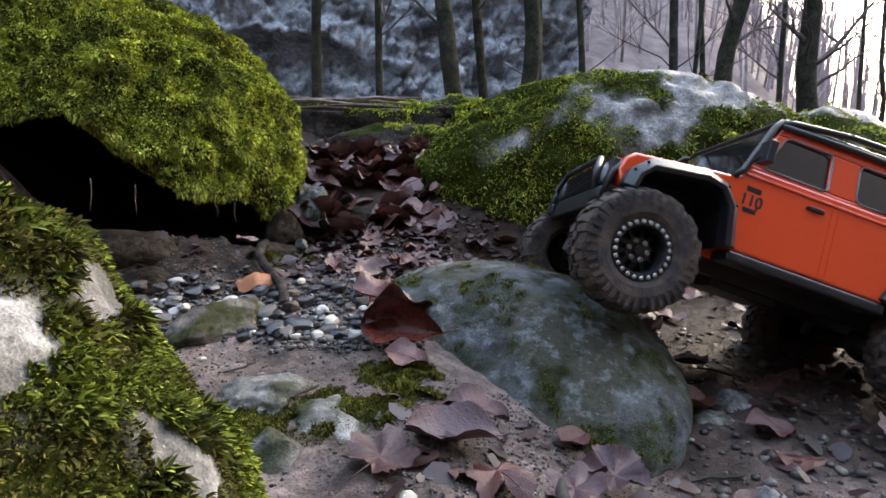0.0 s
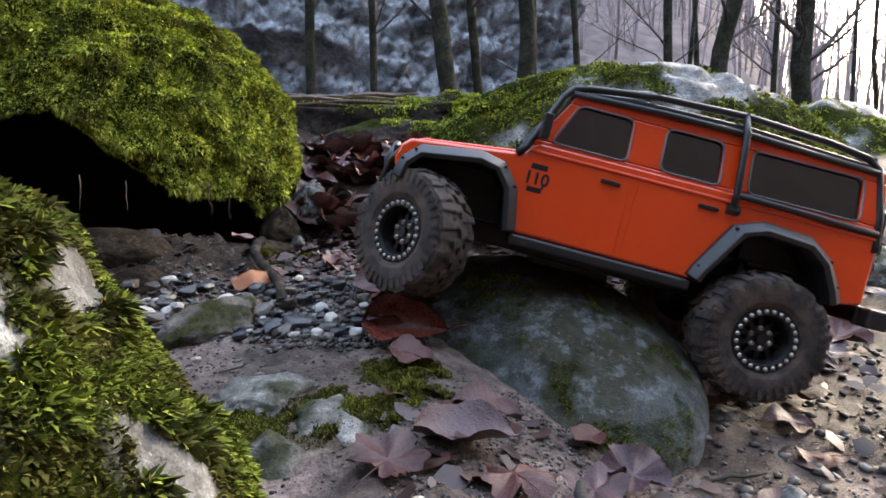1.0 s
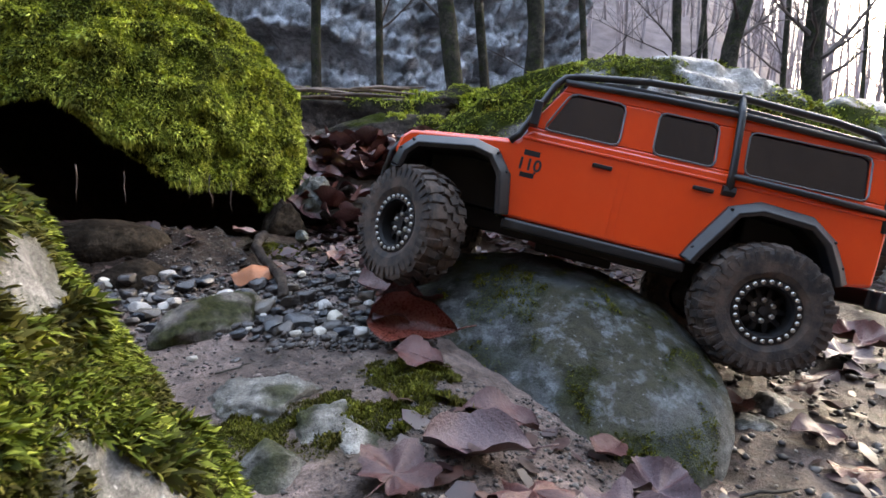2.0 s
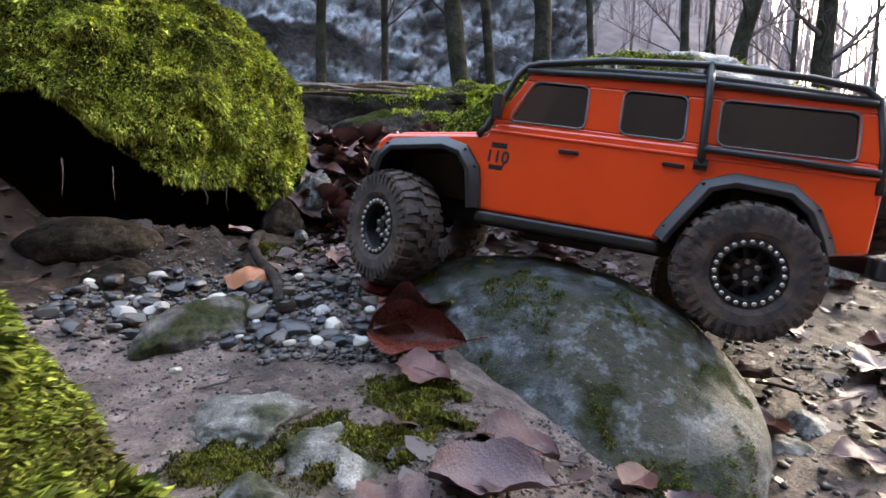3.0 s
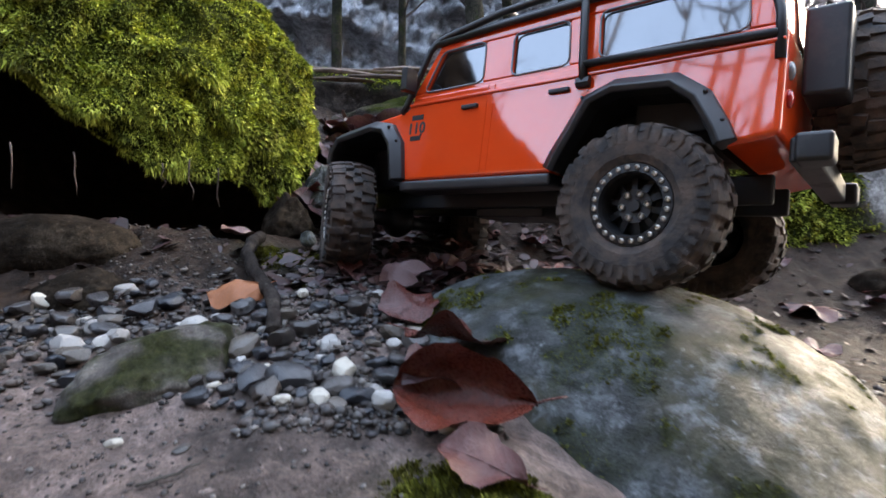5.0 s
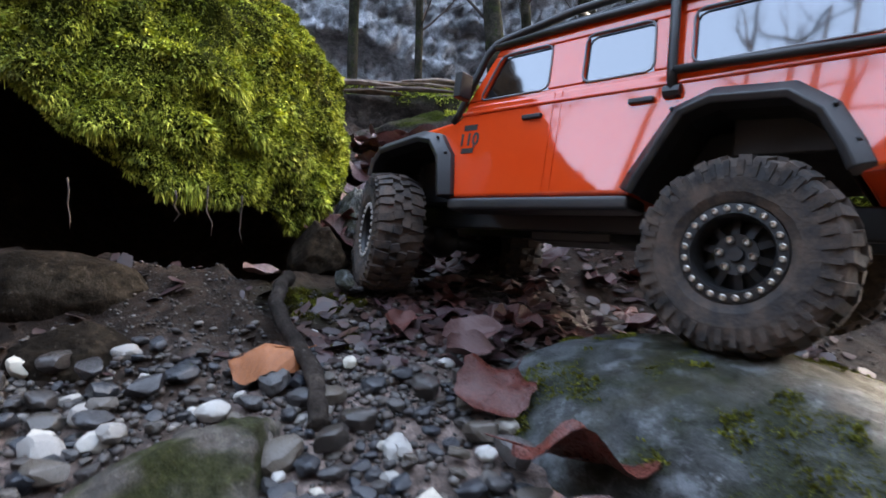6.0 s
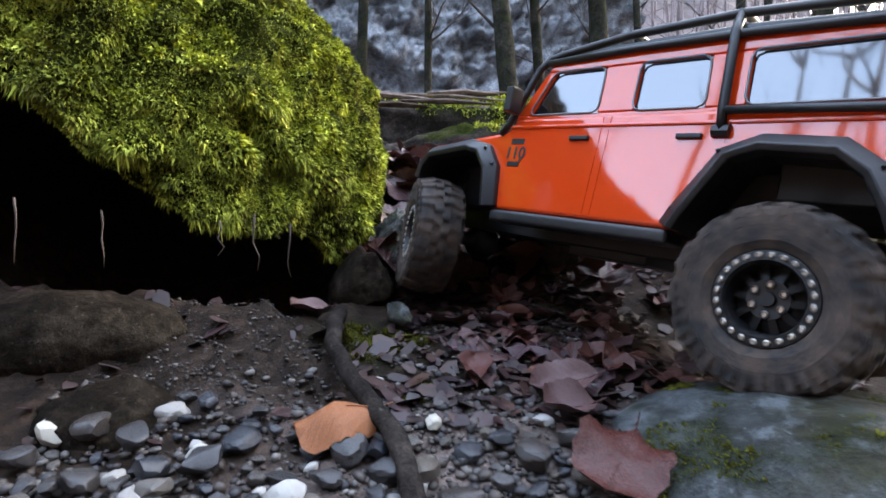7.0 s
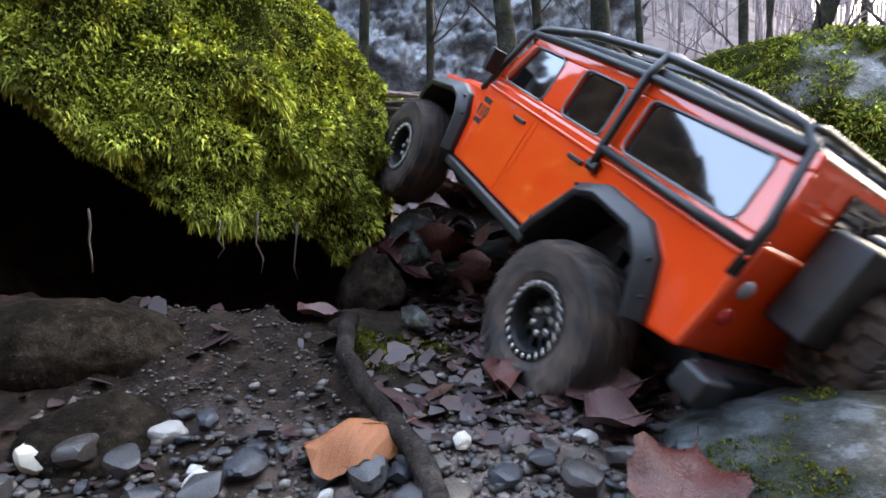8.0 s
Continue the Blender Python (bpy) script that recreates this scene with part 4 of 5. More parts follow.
# ---- the cliff, the wooded slope and the trees beyond ----
def build_cliff():
    nu, nv = 300, 170
    verts = []
    for j in range(nv):
        v = j / (nv - 1)
        for i in range(nu):
            u = i / (nu - 1)
            x = -10 + 13.2 * u
            y = 6.2 + 3.6 * u + 0.9 * math.sin(3.1 * u)
            z = 0.2 + 9.5 * v
            p = Vector((x, y, z))
            k = 0.55 * fbm(p, 0.55, 5, 1.0) + 0.45 * abs(fbm(Vector((x, y, z * 1.8)), 1.3, 4, 2.0)) + 0.36 * abs(fbm(Vector((x * 1.5, y, z)), 2.8, 4, 3.0)) + 0.13 * abs(fbm(p, 8.0, 3, 4.0))
            ledge = 0.55 * smooth_step(2.05, 2.25, z + 0.35 * fbm(p, 0.6, 2, 7.0)) * smooth_step(0.25, 0.45, u) * smooth_step(0.85, 0.66, u)
            verts.append((x + 0.3 * k, y + 0.10 * z - k - ledge, z + 0.05 * fbm(p, 3.0, 2, 5.0)))
    i = np.arange(nu * nv).reshape(nv, nu)
    quads = np.stack([i[:-1, :-1], i[:-1, 1:], i[1:, 1:], i[1:, :-1]], -1).reshape(-1, 4)
    ob = raw_mesh("cliff", np.array(verts), quads, CLIFF, smooth=False)
    ob.data.attributes.new("moss", "FLOAT", "POINT")
    tagged(ob, "weathered grey limestone cliff with ledges", "cliff", kind="structure")


def slope_height(x, y):
    a = x / max(y, 1.0)
    k = 0.62 - 0.56 * smooth_step(0.50, 0.80, a)
    return 1.0 - 4.0 * smooth_step(3.0, 0.8, x) * smooth_step(12.0, 9.5, y) + k * max(0.0, y - 9.5) + 0.5 * fbm((x, y, 0), 0.35, 4, 4.0)


def build_slope():
    xs, ys = np.linspace(-4, 75, 150), np.linspace(8.5, 55, 90)
    verts = np.array([(x, y, slope_height(x, y)) for y in ys for x in xs])
    i = np.arange(len(xs) * len(ys)).reshape(len(ys), len(xs))
    quads = np.stack([i[:-1, :-1], i[:-1, 1:], i[1:, 1:], i[1:, :-1]], -1).reshape(-1, 4)
    ob = raw_mesh("hillside", verts, quads, HAZY_LITTER, smooth=True)
    tagged(ob, "hillside of brown leaf litter, paled for haze", "hillside", kind="structure")


def build_side_cliff():
    """The gorge's other wall: high beside the great boulder, falling to a low wooded bank downstream."""
    line = [(-9.5, 8.0), (-7.6, 5.0), (-6.6, 2.4), (-6.3, 1.0), (-6.3, -0.5), (-6.5, -2.2), (-7.0, -4.5), (-8.0, -8.0)]
    tops = [9.5, 9.2, 6.9, 4.5, 3.35, 2.8, 2.9, 3.2]
    nu, nv = 150, 60
    verts = []
    for j in range(nv):
        v = j / (nv - 1)
        for i in range(nu):
            f = i / (nu - 1) * (len(line) - 1)
            k = min(int(f), len(line) - 2)
            w = f - k
            x, y = (line[k][0] * (1 - w) + line[k + 1][0] * w, line[k][1] * (1 - w) + line[k + 1][1] * w)
            z = -0.3 + (0.3 + tops[k] * (1 - w) + tops[k + 1] * w) * v
            p = Vector((x, y, z))
            d = 0.55 * fbm(p, 0.55, 5, 11.0) + 0.4 * abs(fbm(p, 1.3, 4, 12.0)) + 0.2 * abs(fbm(p, 3.0, 3, 13.0))
            verts.append((x + d - 0.12 * z, y + 0.2 * d, z + 0.25 * v * fbm((x, y, 0), 1.1, 4, 3.0)))
    i = np.arange(nu * nv).reshape(nv, nu)
    quads = np.stack([i[:-1, :-1], i[:-1, 1:], i[1:, 1:], i[1:, :-1]], -1).reshape(-1, 4)
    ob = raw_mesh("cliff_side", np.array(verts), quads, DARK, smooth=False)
    ob.data.attributes.new("moss", "FLOAT", "POINT")
    tagged(ob, "dark damp rock wall and bank of the gorge", "cliff", kind="structure")


build_cliff()
build_side_cliff()
build_slope()


def limb(bm, start, direction, length, radius, depth, rng, bend=0.25, sides=6, steps=5):
    """A bent, tapering branch and the branches that leave it."""
    p, d = Vector(start), Vector(direction).normalized()
    pts, rad = [p.copy()], [radius]
    for i in range(steps):
        d = (d + bend * Vector((rng.uniform(-1, 1), rng.uniform(-1, 1), rng.uniform(-0.5, 0.8)))).normalized()
        p = p + d * length / steps
        pts.append(p.copy())
        rad.append(radius * (1 - 0.85 * (i + 1) / steps))
        if depth and i > 0:
            for _ in range(2):
                q = (d + Vector((rng.uniform(-1, 1), rng.uniform(-1, 1), rng.uniform(-0.3, 0.9)))).normalized()
                limb(bm, p, q, length * rng.uniform(0.35, 0.6), rad[-1] * 0.55, depth - 1, rng, bend, 4, 4)
    tube(bm, pts, radius, sides, rad, cap=False)


def tree(spine, radius, seed, branches=(), mossy=0.4, label="slender mossy tree trunk with bare branches"):
    """A trunk along a line of points, with a flared foot, and bare limbs as a part of their own."""
    rng = random.Random(seed)
    base = Vector(spine[0])
    pts, rad = [], []
    n = 14
    for i in range(n + 1):
        f = i / n * (len(spine) - 1)
        k = min(int(f), len(spine) - 2)
        p = Vector(spine[k]).lerp(Vector(spine[k + 1]), f - k)
        p += 0.25 * radius * Vector((noise.noise(p * 1.7 + Vector((seed, 0, 0))), noise.noise(p * 1.3 + Vector((0, seed, 0))), 0))
        pts.append(p - base)
        rad.append(radius * (1.35 if i == 0 else 1.0) * (1 - 0.35 * i / n) * (1 + 0.12 * noise.noise(p * 4)))
    thing = tagged(new("tree"), label, "tree", "trees of the wood")
    thing.location = base
    bm = bmesh.new()
    tube(bm, pts, radius, 14, rad, cap=False)
    part("trunk", bm, BARK_MOSSY if mossy else BARK, thing, smooth=True)
    bm = bmesh.new()
    for f, direction, length, r in branches:
        i = min(n, int(f * n))
        limb(bm, pts[i], direction, length, r, 2, rng, 0.22, 6, 6)
    for _ in range(7):
        i = rng.randint(3, n)
        limb(bm, pts[i], (rng.uniform(-1, 1), rng.uniform(-1, 0.6), rng.uniform(0.1, 0.9)), rng.uniform(0.8, 2.0), radius * 0.2, 2, rng, 0.3, 4, 5)
    part("branches", bm, TWIG, thing, "thin bare grey twigs")
    return thing


BARK_MOSSY = rock_material("mossy_bark", (0.010, 0.011, 0.007), (0.026, 0.023, 0.017), (0.055, 0.048, 0.038), 6.0, 0.9, 0.0, shine=0.1, vein=(0.028, 0.036, 0.009), flecks=0)


def spot(px, d, up):
    """A place in the wood: sideways share, distance ahead, height."""
    return (px * d, d, up)


# sideways share at foot and top, distance, trunk radius, foot height, branches
for seed, (a, b, d, r, foot, mid, br) in enumerate((
    (-0.152, -0.140, 5.5, 0.052, 0.85, 0.0, ()),
    (-0.040, -0.042, 5.7, 0.040, 0.90, 0.0, ((0.35, (0.9, 0, 0.5), 0.8, 0.012),)),
    (0.100, 0.035, 5.1, 0.085, 0.80, 0.0, ((0.45, (0.8, -0.2, 0.25), 1.0, 0.02),)),
    (0.152, 0.108, 5.5, 0.050, 0.84, 0.0, ((0.55, (0.9, 0, 0.1), 0.9, 0.016), (0.5, (1, 0, -0.2), 0.8, 0.012))),
    (0.220, 0.225, 5.2, 0.085, 0.85, 0.01, ((0.5, (-0.9, 0, 0.3), 1.0, 0.02),)),
    (0.245, 0.240, 8.6, 0.060, 1.2, 0.0, ()),
    (0.330, 0.305, 8.3, 0.055, 1.25, 0.0, ()),
    (0.500, 0.478, 8.0, 0.070, 1.3, 0.0, ((0.3, (-0.6, 0, 0.6), 1.2, 0.02),)),
    (0.528, 0.545, 9.0, 0.042, 1.35, 0.0, ()),
    (0.556, 0.530, 9.2, 0.048, 1.35, 0.0, ()),
    (0.590, 0.640, 6.2, 0.105, 0.90, -0.02, ((0.3, (0.9, 0.2, 0.6), 1.4, 0.03),)),
    (0.700, 0.695, 9.0, 0.050, 1.1, 0.0, ((0.3, (-0.8, 0, 0.5), 1.4, 0.02),)),
    (0.765, 0.742, 6.3, 0.118, 0.75, -0.008, ((0.36, (-0.9, 0, 0.55), 0.8, 0.035), (0.30, (0.8, 0.1, 0.75), 1.5, 0.04))),
    (0.86, 0.85, 11.0, 0.045, 1.1, 0.0, ()),
    (0.90, 0.89, 12.0, 0.055, 1.2, 0.01, ()),
    (0.935, 0.93, 11.5, 0.045, 1.1, 0.0, ()),
    (0.985, 0.97, 12.5, 0.06, 1.2, 0.0, ()),
)):
    foot -= 0.35
    spine = [spot(a, d, foot), spot(a + (b - a) * 0.3 + mid, d, foot + 0.9), spot(a + (b - a) * 0.65, d, foot + 1.8), spot(b, d, foot + 2.7), spot(b + (b - a) * 1.2, d, foot + 6.0)]
    tree(spine, r, seed + 3, br, label="tall mossy tree trunk" if r > 0.08 else "slender mossy tree trunk with bare branches")


def far_wood():
    """The many thin trunks and twigs over the slope, too many to count."""
    rng = random.Random(77)
    bm = bmesh.new()
    for _ in range(1000):
        a, y = rng.uniform(0.12, 1.25), rng.uniform(12, 38)
        if a > 0.8 and rng.random() < 0.5:
            continue
        x = a * y
        z = slope_height(x, y) - 0.2
        h, r = rng.uniform(2.5, 6.5), rng.uniform(0.012, 0.06)
        lean = rng.uniform(-0.12, 0.12)
        pts = [Vector((x + lean * h * f + 0.1 * rng.uniform(-1, 1) * f, y, z + h * f)) for f in (0, 0.25, 0.5, 0.75, 1)]
        tube(bm, pts, r, 5, [r, r * 0.85, r * 0.7, r * 0.5, r * 0.2], cap=False)
        for _ in range(5):
            p = pts[rng.randint(1, 3)]
            limb(bm, p, (rng.uniform(-1, 1), rng.uniform(-0.4, 0.4), rng.uniform(0.1, 0.8)), rng.uniform(0.8, 2.4), r * 0.3, 1, rng, 0.3, 3, 4)
    ob = mesh_ob("far_wood", bm, HAZY_TWIG, smooth=False)
    tagged(ob, "bare winter wood of thin grey trunks, paled for haze", "wood", kind="stuff")
    bm = bmesh.new()
    for _ in range(90):
        a, d = rng.uniform(radians(100), radians(330)), rng.uniform(5, 14)
        x, y = d * math.cos(a), d * math.sin(a)
        if y > 4.5 or (x < -2 and y > -2.5 and rng.random() < 0.8):
            continue
        z = bed(x, y) - 0.3
        h, r = rng.uniform(4, 9), rng.uniform(0.05, 0.16)
        pts = [Vector((x + 0.2 * rng.uniform(-1, 1) * f, y + 0.2 * rng.uniform(-1, 1) * f, z + h * f)) for f in (0, 0.25, 0.5, 0.75, 1)]
        tube(bm, pts, r, 6, [r, r * 0.85, r * 0.7, r * 0.5, r * 0.2], cap=False)
        for _ in range(6):
            limb(bm, pts[rng.randint(1, 4)], (rng.uniform(-1, 1), rng.uniform(-1, 1), rng.uniform(0.1, 0.8)), rng.uniform(0.8, 2.4), r * 0.35, 1, rng, 0.3, 4, 4)
    ob = mesh_ob("wood_behind", bm, TWIG, smooth=False)
    tagged(ob, "bare wood that mirrors in the truck's paint", "wood", kind="stuff")


far_wood()


# ---- log, stump and stones of the gully ----
def build_log():
    bm = bmesh.new()
    n, sides = 60, 40
    rings = []
    for i in range(n + 1):
        f = i / n
        x = -0.95 + 1.2 * f
        r0 = 0.125 * (1 - 0.15 * f)
        ring = []
        for k in range(sides):
            a = 2 * math.pi * k / sides
            r = r0 * (1 + 0.14 * fbm((x * 1.4, math.cos(a), math.sin(a)), 2.2, 4, 3.0) + 0.05 * fbm((x * 0.8, 6 * math.cos(a), 6 * math.sin(a)), 1.6, 3, 6.0))
            ring.append(bm.verts.new((x, 1.96 + 0.05 * f + r * math.cos(a), 0.395 - 0.02 * f + r * math.sin(a))))
        rings.append(ring)
    for q, s in zip(rings, rings[1:]):
        for k in range(sides):
            bm.faces.new((q[k], q[(k + 1) % sides], s[(k + 1) % sides], s[k]))
    bm.faces.new(rings[0])
    bm.faces.new(rings[-1][::-1])
    bmesh.ops.recalc_face_normals(bm, faces=bm.faces)
    ob = mesh_ob("fallen_log", bm, ROTTEN)
    a = ob.data.attributes.new("moss", "FLOAT", "POINT")
    a.data.foreach_set("value", np.array([0.8 * smooth_step(0.0, 0.4, v.normal.z + 0.8 * fbm(v.co, 6, 3, 2.0) - 0.5) for v in ob.data.vertices], np.float32))
    tagged(ob, "dark rotten fallen log across the gully", "log")
    rng = random.Random(5)
    for k in range(14):  # torn splinters on top
        bm = bmesh.new()
        x0, w = rng.uniform(-0.5, -0.02), rng.uniform(0.12, 0.32)
        y, z = 1.86 + rng.uniform(0, 0.12), 0.478 + rng.uniform(-0.02, 0.022)
        t = rng.uniform(-0.06, 0.06)
        tube(bm, [(x0, y, z), (x0 + w / 2, y + rng.uniform(-0.01, 0.01), z + t * w / 2 + 0.004), (x0 + w, y, z + t * w)], 0.006, 6, [0.003, rng.uniform(0.005, 0.009), 0.002])
        part("splinter", bm, SPLINTER, ob, "pale torn wood")
    moss_on(ob, 2500, 0.016, 41, leaves=4, lean=0.5, droop=0.5, width=0.12, clump=9, threshold=0.4)


ROTTEN = rock_material("rotten_wood", (0.012, 0.009, 0.008), (0.032, 0.025, 0.021), (0.075, 0.06, 0.05), 9.0, 0.85, shine=0.12)
SPLINTER = varied("torn_wood", [(0.08, 0.06, 0.05), (0.22, 0.17, 0.14)], 0.85, 40, "object", 0.002)
build_log()


def mossy(p, n):
    return smooth_step(-0.2, 0.3, 0.5 * n.z + fbm(p, 9, 3, 5.0) - 0.1)


def thin_moss(p, n):
    return 0.8 * smooth_step(0.0, 0.4, 0.35 * n.z + fbm(p, 22, 3, 5.0) - 0.18)


stump = rock("mossy_stump", (0.19, 2.02, 0.42), (0.16, 0.12, 0.095), ROTTEN, 22.0, 0.15, 2.4, 5, 0, mossy, label="rotten mossy stump end", category="stump")
moss_on(stump, 3000, 0.016, 42, leaves=4, lean=0.5, droop=0.4, width=0.12, clump=10)
hump = rock("earth_hump", (0.02, 1.80, 0.28), (0.34, 0.12, 0.12), ROTTEN, 23.0, 0.12, 2.6, 5, 0, mossy, label="dark earthy hump with a bright moss cushion", category="bank")
moss_on(hump, 2200, 0.016, 43, leaves=5, lean=0.5, droop=0.2, width=0.12, clump=8, threshold=0.5, where=lambda p, n: (p[:, 2] > 0.3) & (p[:, 0] > -0.05))
STONES = [
    # these two lie below the overhang; their colour carries its shade
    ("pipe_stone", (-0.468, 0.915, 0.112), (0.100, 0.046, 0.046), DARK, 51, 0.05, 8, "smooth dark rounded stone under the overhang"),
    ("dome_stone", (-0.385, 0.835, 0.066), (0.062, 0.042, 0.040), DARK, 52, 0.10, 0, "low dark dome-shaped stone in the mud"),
    ("ridge_stone", (-0.218, 0.662, 0.050), (0.046, 0.086, 0.046), MUDSTONE, 53, 0.08, -28, "long low stone with brown moss in the gravel"),
    ("slab_stone", (-0.120, 0.470, 0.046), (0.060, 0.050, 0.024), SLAB, 54, 0.18, 20, "flat pale broken slab set in the silt"),
    ("slab_stone", (-0.055, 0.420, 0.044), (0.042, 0.056, 0.026), SLAB, 55, 0.18, -15, "flat pale broken slab set in the silt"),
    ("slab_stone", (-0.095, 0.375, 0.040), (0.034, 0.034, 0.028), SLAB, 60, 0.18, 35, "flat pale broken slab set in the silt"),
    ("foot_stone", (-0.205, 1.215, 0.150), (0.050, 0.060, 0.075), BOULDER, 56, 0.16, 0, "rough grey stone at the foot of the mossy boulder"),
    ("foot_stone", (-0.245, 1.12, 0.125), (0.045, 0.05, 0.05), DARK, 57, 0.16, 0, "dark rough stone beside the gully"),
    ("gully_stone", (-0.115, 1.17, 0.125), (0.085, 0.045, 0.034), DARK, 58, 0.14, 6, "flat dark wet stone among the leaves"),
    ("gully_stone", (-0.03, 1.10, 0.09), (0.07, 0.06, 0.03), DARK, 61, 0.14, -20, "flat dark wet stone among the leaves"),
    ("wet_wedge", (-0.188, 1.015, 0.118), (0.012, 0.036, 0.012), BOULDER, 59, 0.10, 24, "wet grey wedge of stone"),
    ("cream_stone", (0.775, 1.06, 0.045), (0.052, 0.045, 0.042), PALE, 62, 0.10, 20, "cream rounded stone in the mud"),
    ("cobble", (0.69, 1.07, 0.035), (0.04, 0.04, 0.035), DARK, 63, 0.10, 0, "dark round cobble in the mud"),
    ("cobble", (0.66, 1.06, 0.0), (0.025, 0.03, 0.022), DARK, 64, 0.10, 0, "dark round cobble in the mud"),
    ("mossy_cobble", (0.98, 1.06, 0.02), (0.10, 0.08, 0.06), SLAB, 65, 0.12, 0, "grey stone with a mossy back"),
    ("pale_cobble", (0.385, 0.585, -0.026), (0.030, 0.026, 0.020), PALE, 66, 0.16, 30, "pale angular cobble in the mud"),
    ("pale_cobble", (0.335, 0.555, -0.028), (0.030, 0.024, 0.016), SLAB, 67, 0.16, -20, "pale angular cobble in the mud"),
    ("pale_cobble", (0.56, 0.80, -0.03), (0.03, 0.03, 0.02), SLAB, 68, 0.16, 10, "pale angular cobble in the mud"),
    ("pale_cobble", (0.30, 0.40, -0.026), (0.022, 0.018, 0.014), PALE, 69, 0.16, 60, "pale angular cobble in the mud"),
]
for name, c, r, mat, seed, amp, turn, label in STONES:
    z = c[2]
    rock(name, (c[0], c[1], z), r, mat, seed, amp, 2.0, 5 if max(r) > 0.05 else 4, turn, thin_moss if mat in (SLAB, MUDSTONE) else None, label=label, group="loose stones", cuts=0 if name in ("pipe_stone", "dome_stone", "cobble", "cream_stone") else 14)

# a thin pelt of moss on the silt beside the slabs
moss_on(ground, 8000, 0.0055, 51, mat=MOSS_DRY, leaves=5, lean=0.7, droop=0.1, width=0.16, clump=60, threshold=0.3)
moss_on(ground, 7000, 0.006, 52, mat=MOSS_LOW, leaves=5, lean=0.7, droop=0.1, width=0.16, clump=60, threshold=0.5)


# the root that runs down beside the orange leaf
def build_root():
    bm = bmesh.new()
    line = [(-0.245, 0.985, 0.125), (-0.244, 0.945, 0.123), (-0.236, 0.90, 0.116), (-0.212, 0.843, 0.106), (-0.181, 0.791, 0.096), (-0.163, 0.748, 0.086), (-0.156, 0.712, 0.072)]
    pts = []
    for a, b in zip(line, line[1:]):
        for k in range(5):
            p = Vector(a).lerp(Vector(b), k / 5)
            pts.append(p + 0.003 * Vector((noise.noise(p * 40), noise.noise(p * 33 + Vector((3, 0, 0))), noise.noise(p * 37))))
    rad = [0.0072 * (1 + 0.25 * noise.noise(p * 60)) for p in pts]
    tube(bm, pts, 0.007, 12, rad)
    ob = mesh_ob("root", bm, ROTTEN)
    ob.data.attributes.new("moss", "FLOAT", "POINT")
    tagged(ob, "wet dark root lying along the gravel", "root")


build_root()


# ---- leaves ----
def oval_leaf(seed, cup, bend, wave, wide=0.34, blunt=0.8):
    """A beech leaf, 1 long: pointed oval, folded along its rib, wavy at the edge, with a stalk."""
    rng = random.Random(seed)
    bm = bmesh.new()
    n, m = 14, 8
    rows = []
    ph = rng.uniform(0, 6)
    for i in range(n + 1):
        u = i / n
        w = wide * math.sin(math.pi * min(1, u ** 0.85)) ** blunt + 0.004
        row = []
        for j in range(m + 1):
            v = 2 * j / m - 1
            z = cup * abs(v) ** 1.6 * w * 2 + bend * (u - 0.5) ** 2 + wave * 0.05 * math.sin(9 * u + ph) * abs(v) + 0.012 * math.sin(26 * u + 3 * abs(v)) * (1 - abs(v))
            z += 0.04 * noise.noise(Vector((u * 3, v * 2, seed)))
            edge = 1 + (0.05 * math.sin(40 * u) + 0.06 * noise.noise(Vector((u * 9, v, seed)))) * abs(v)
            row.append(bm.verts.new((u - 0.5, v * w * edge, z)))
        rows.append(row)
    for q, s in zip(rows, rows[1:]):
        for j in range(m):
            bm.faces.new((q[j], q[j + 1], s[j + 1], s[j]))
    e = bend * 0.25
    tube(bm, [(0.48, 0, e), (0.56, 0.01, e + 0.01), (0.70, 0.03, e + 0.03)], 0.008, 5, [0.009, 0.008, 0.006])
    tube(bm, [((i / 6) - 0.5, 0, bend * (i / 6 - 0.5) ** 2 + 0.004) for i in range(7)], 0.006, 5, [0.003, 0.004, 0.005, 0.006, 0.007, 0.008, 0.009])
    me = bpy.data.meshes.new("leaf")
    bm.to_mesh(me)
    bm.free()
    me.shade_smooth()
    return me


def folded_leaf(seed):
    """A broad leaf, 1 long, folded along its rib: one half stands up, the other lies forward with a curled lip."""
    bm = bmesh.new()
    n, m = 20, 12
    rows = []
    for i in range(n + 1):
        u = i / n
        w = 0.46 * math.sin(math.pi * u ** 0.75) ** 0.7 + 0.006
        row = []
        for j in range(m + 1):
            v = 2 * j / m - 1
            wob = 0.05 * noise.noise(Vector((u * 4, v * 2.5, seed)))
            edge = 1 + 0.07 * noise.noise(Vector((u * 11, v, seed))) * abs(v)
            if v > 0:
                y, z = (0.55 * v - 0.85 * v * v) * w * edge, (1.05 * v - 0.20 * v * v) * w * edge
            else:
                y, z = 0.95 * v * w * edge, -0.30 * abs(v) * w + 0.55 * max(0.0, abs(v) - 0.55) * w
            row.append(bm.verts.new((u - 0.5, y + wob, z + wob + 0.10 * (u - 0.45) ** 2)))
        rows.append(row)
    for q, r in zip(rows, rows[1:]):
        for j in range(m):
            bm.faces.new((q[j], q[j + 1], r[j + 1], r[j]))
    tube(bm, [(0.48, 0, 0.03), (0.58, 0.01, 0.07), (0.70, 0.02, 0.10)], 0.008, 5, [0.010, 0.009, 0.007])
    me = bpy.data.meshes.new("leaf")
    bm.to_mesh(me)
    bm.free()
    me.shade_smooth()
    return me


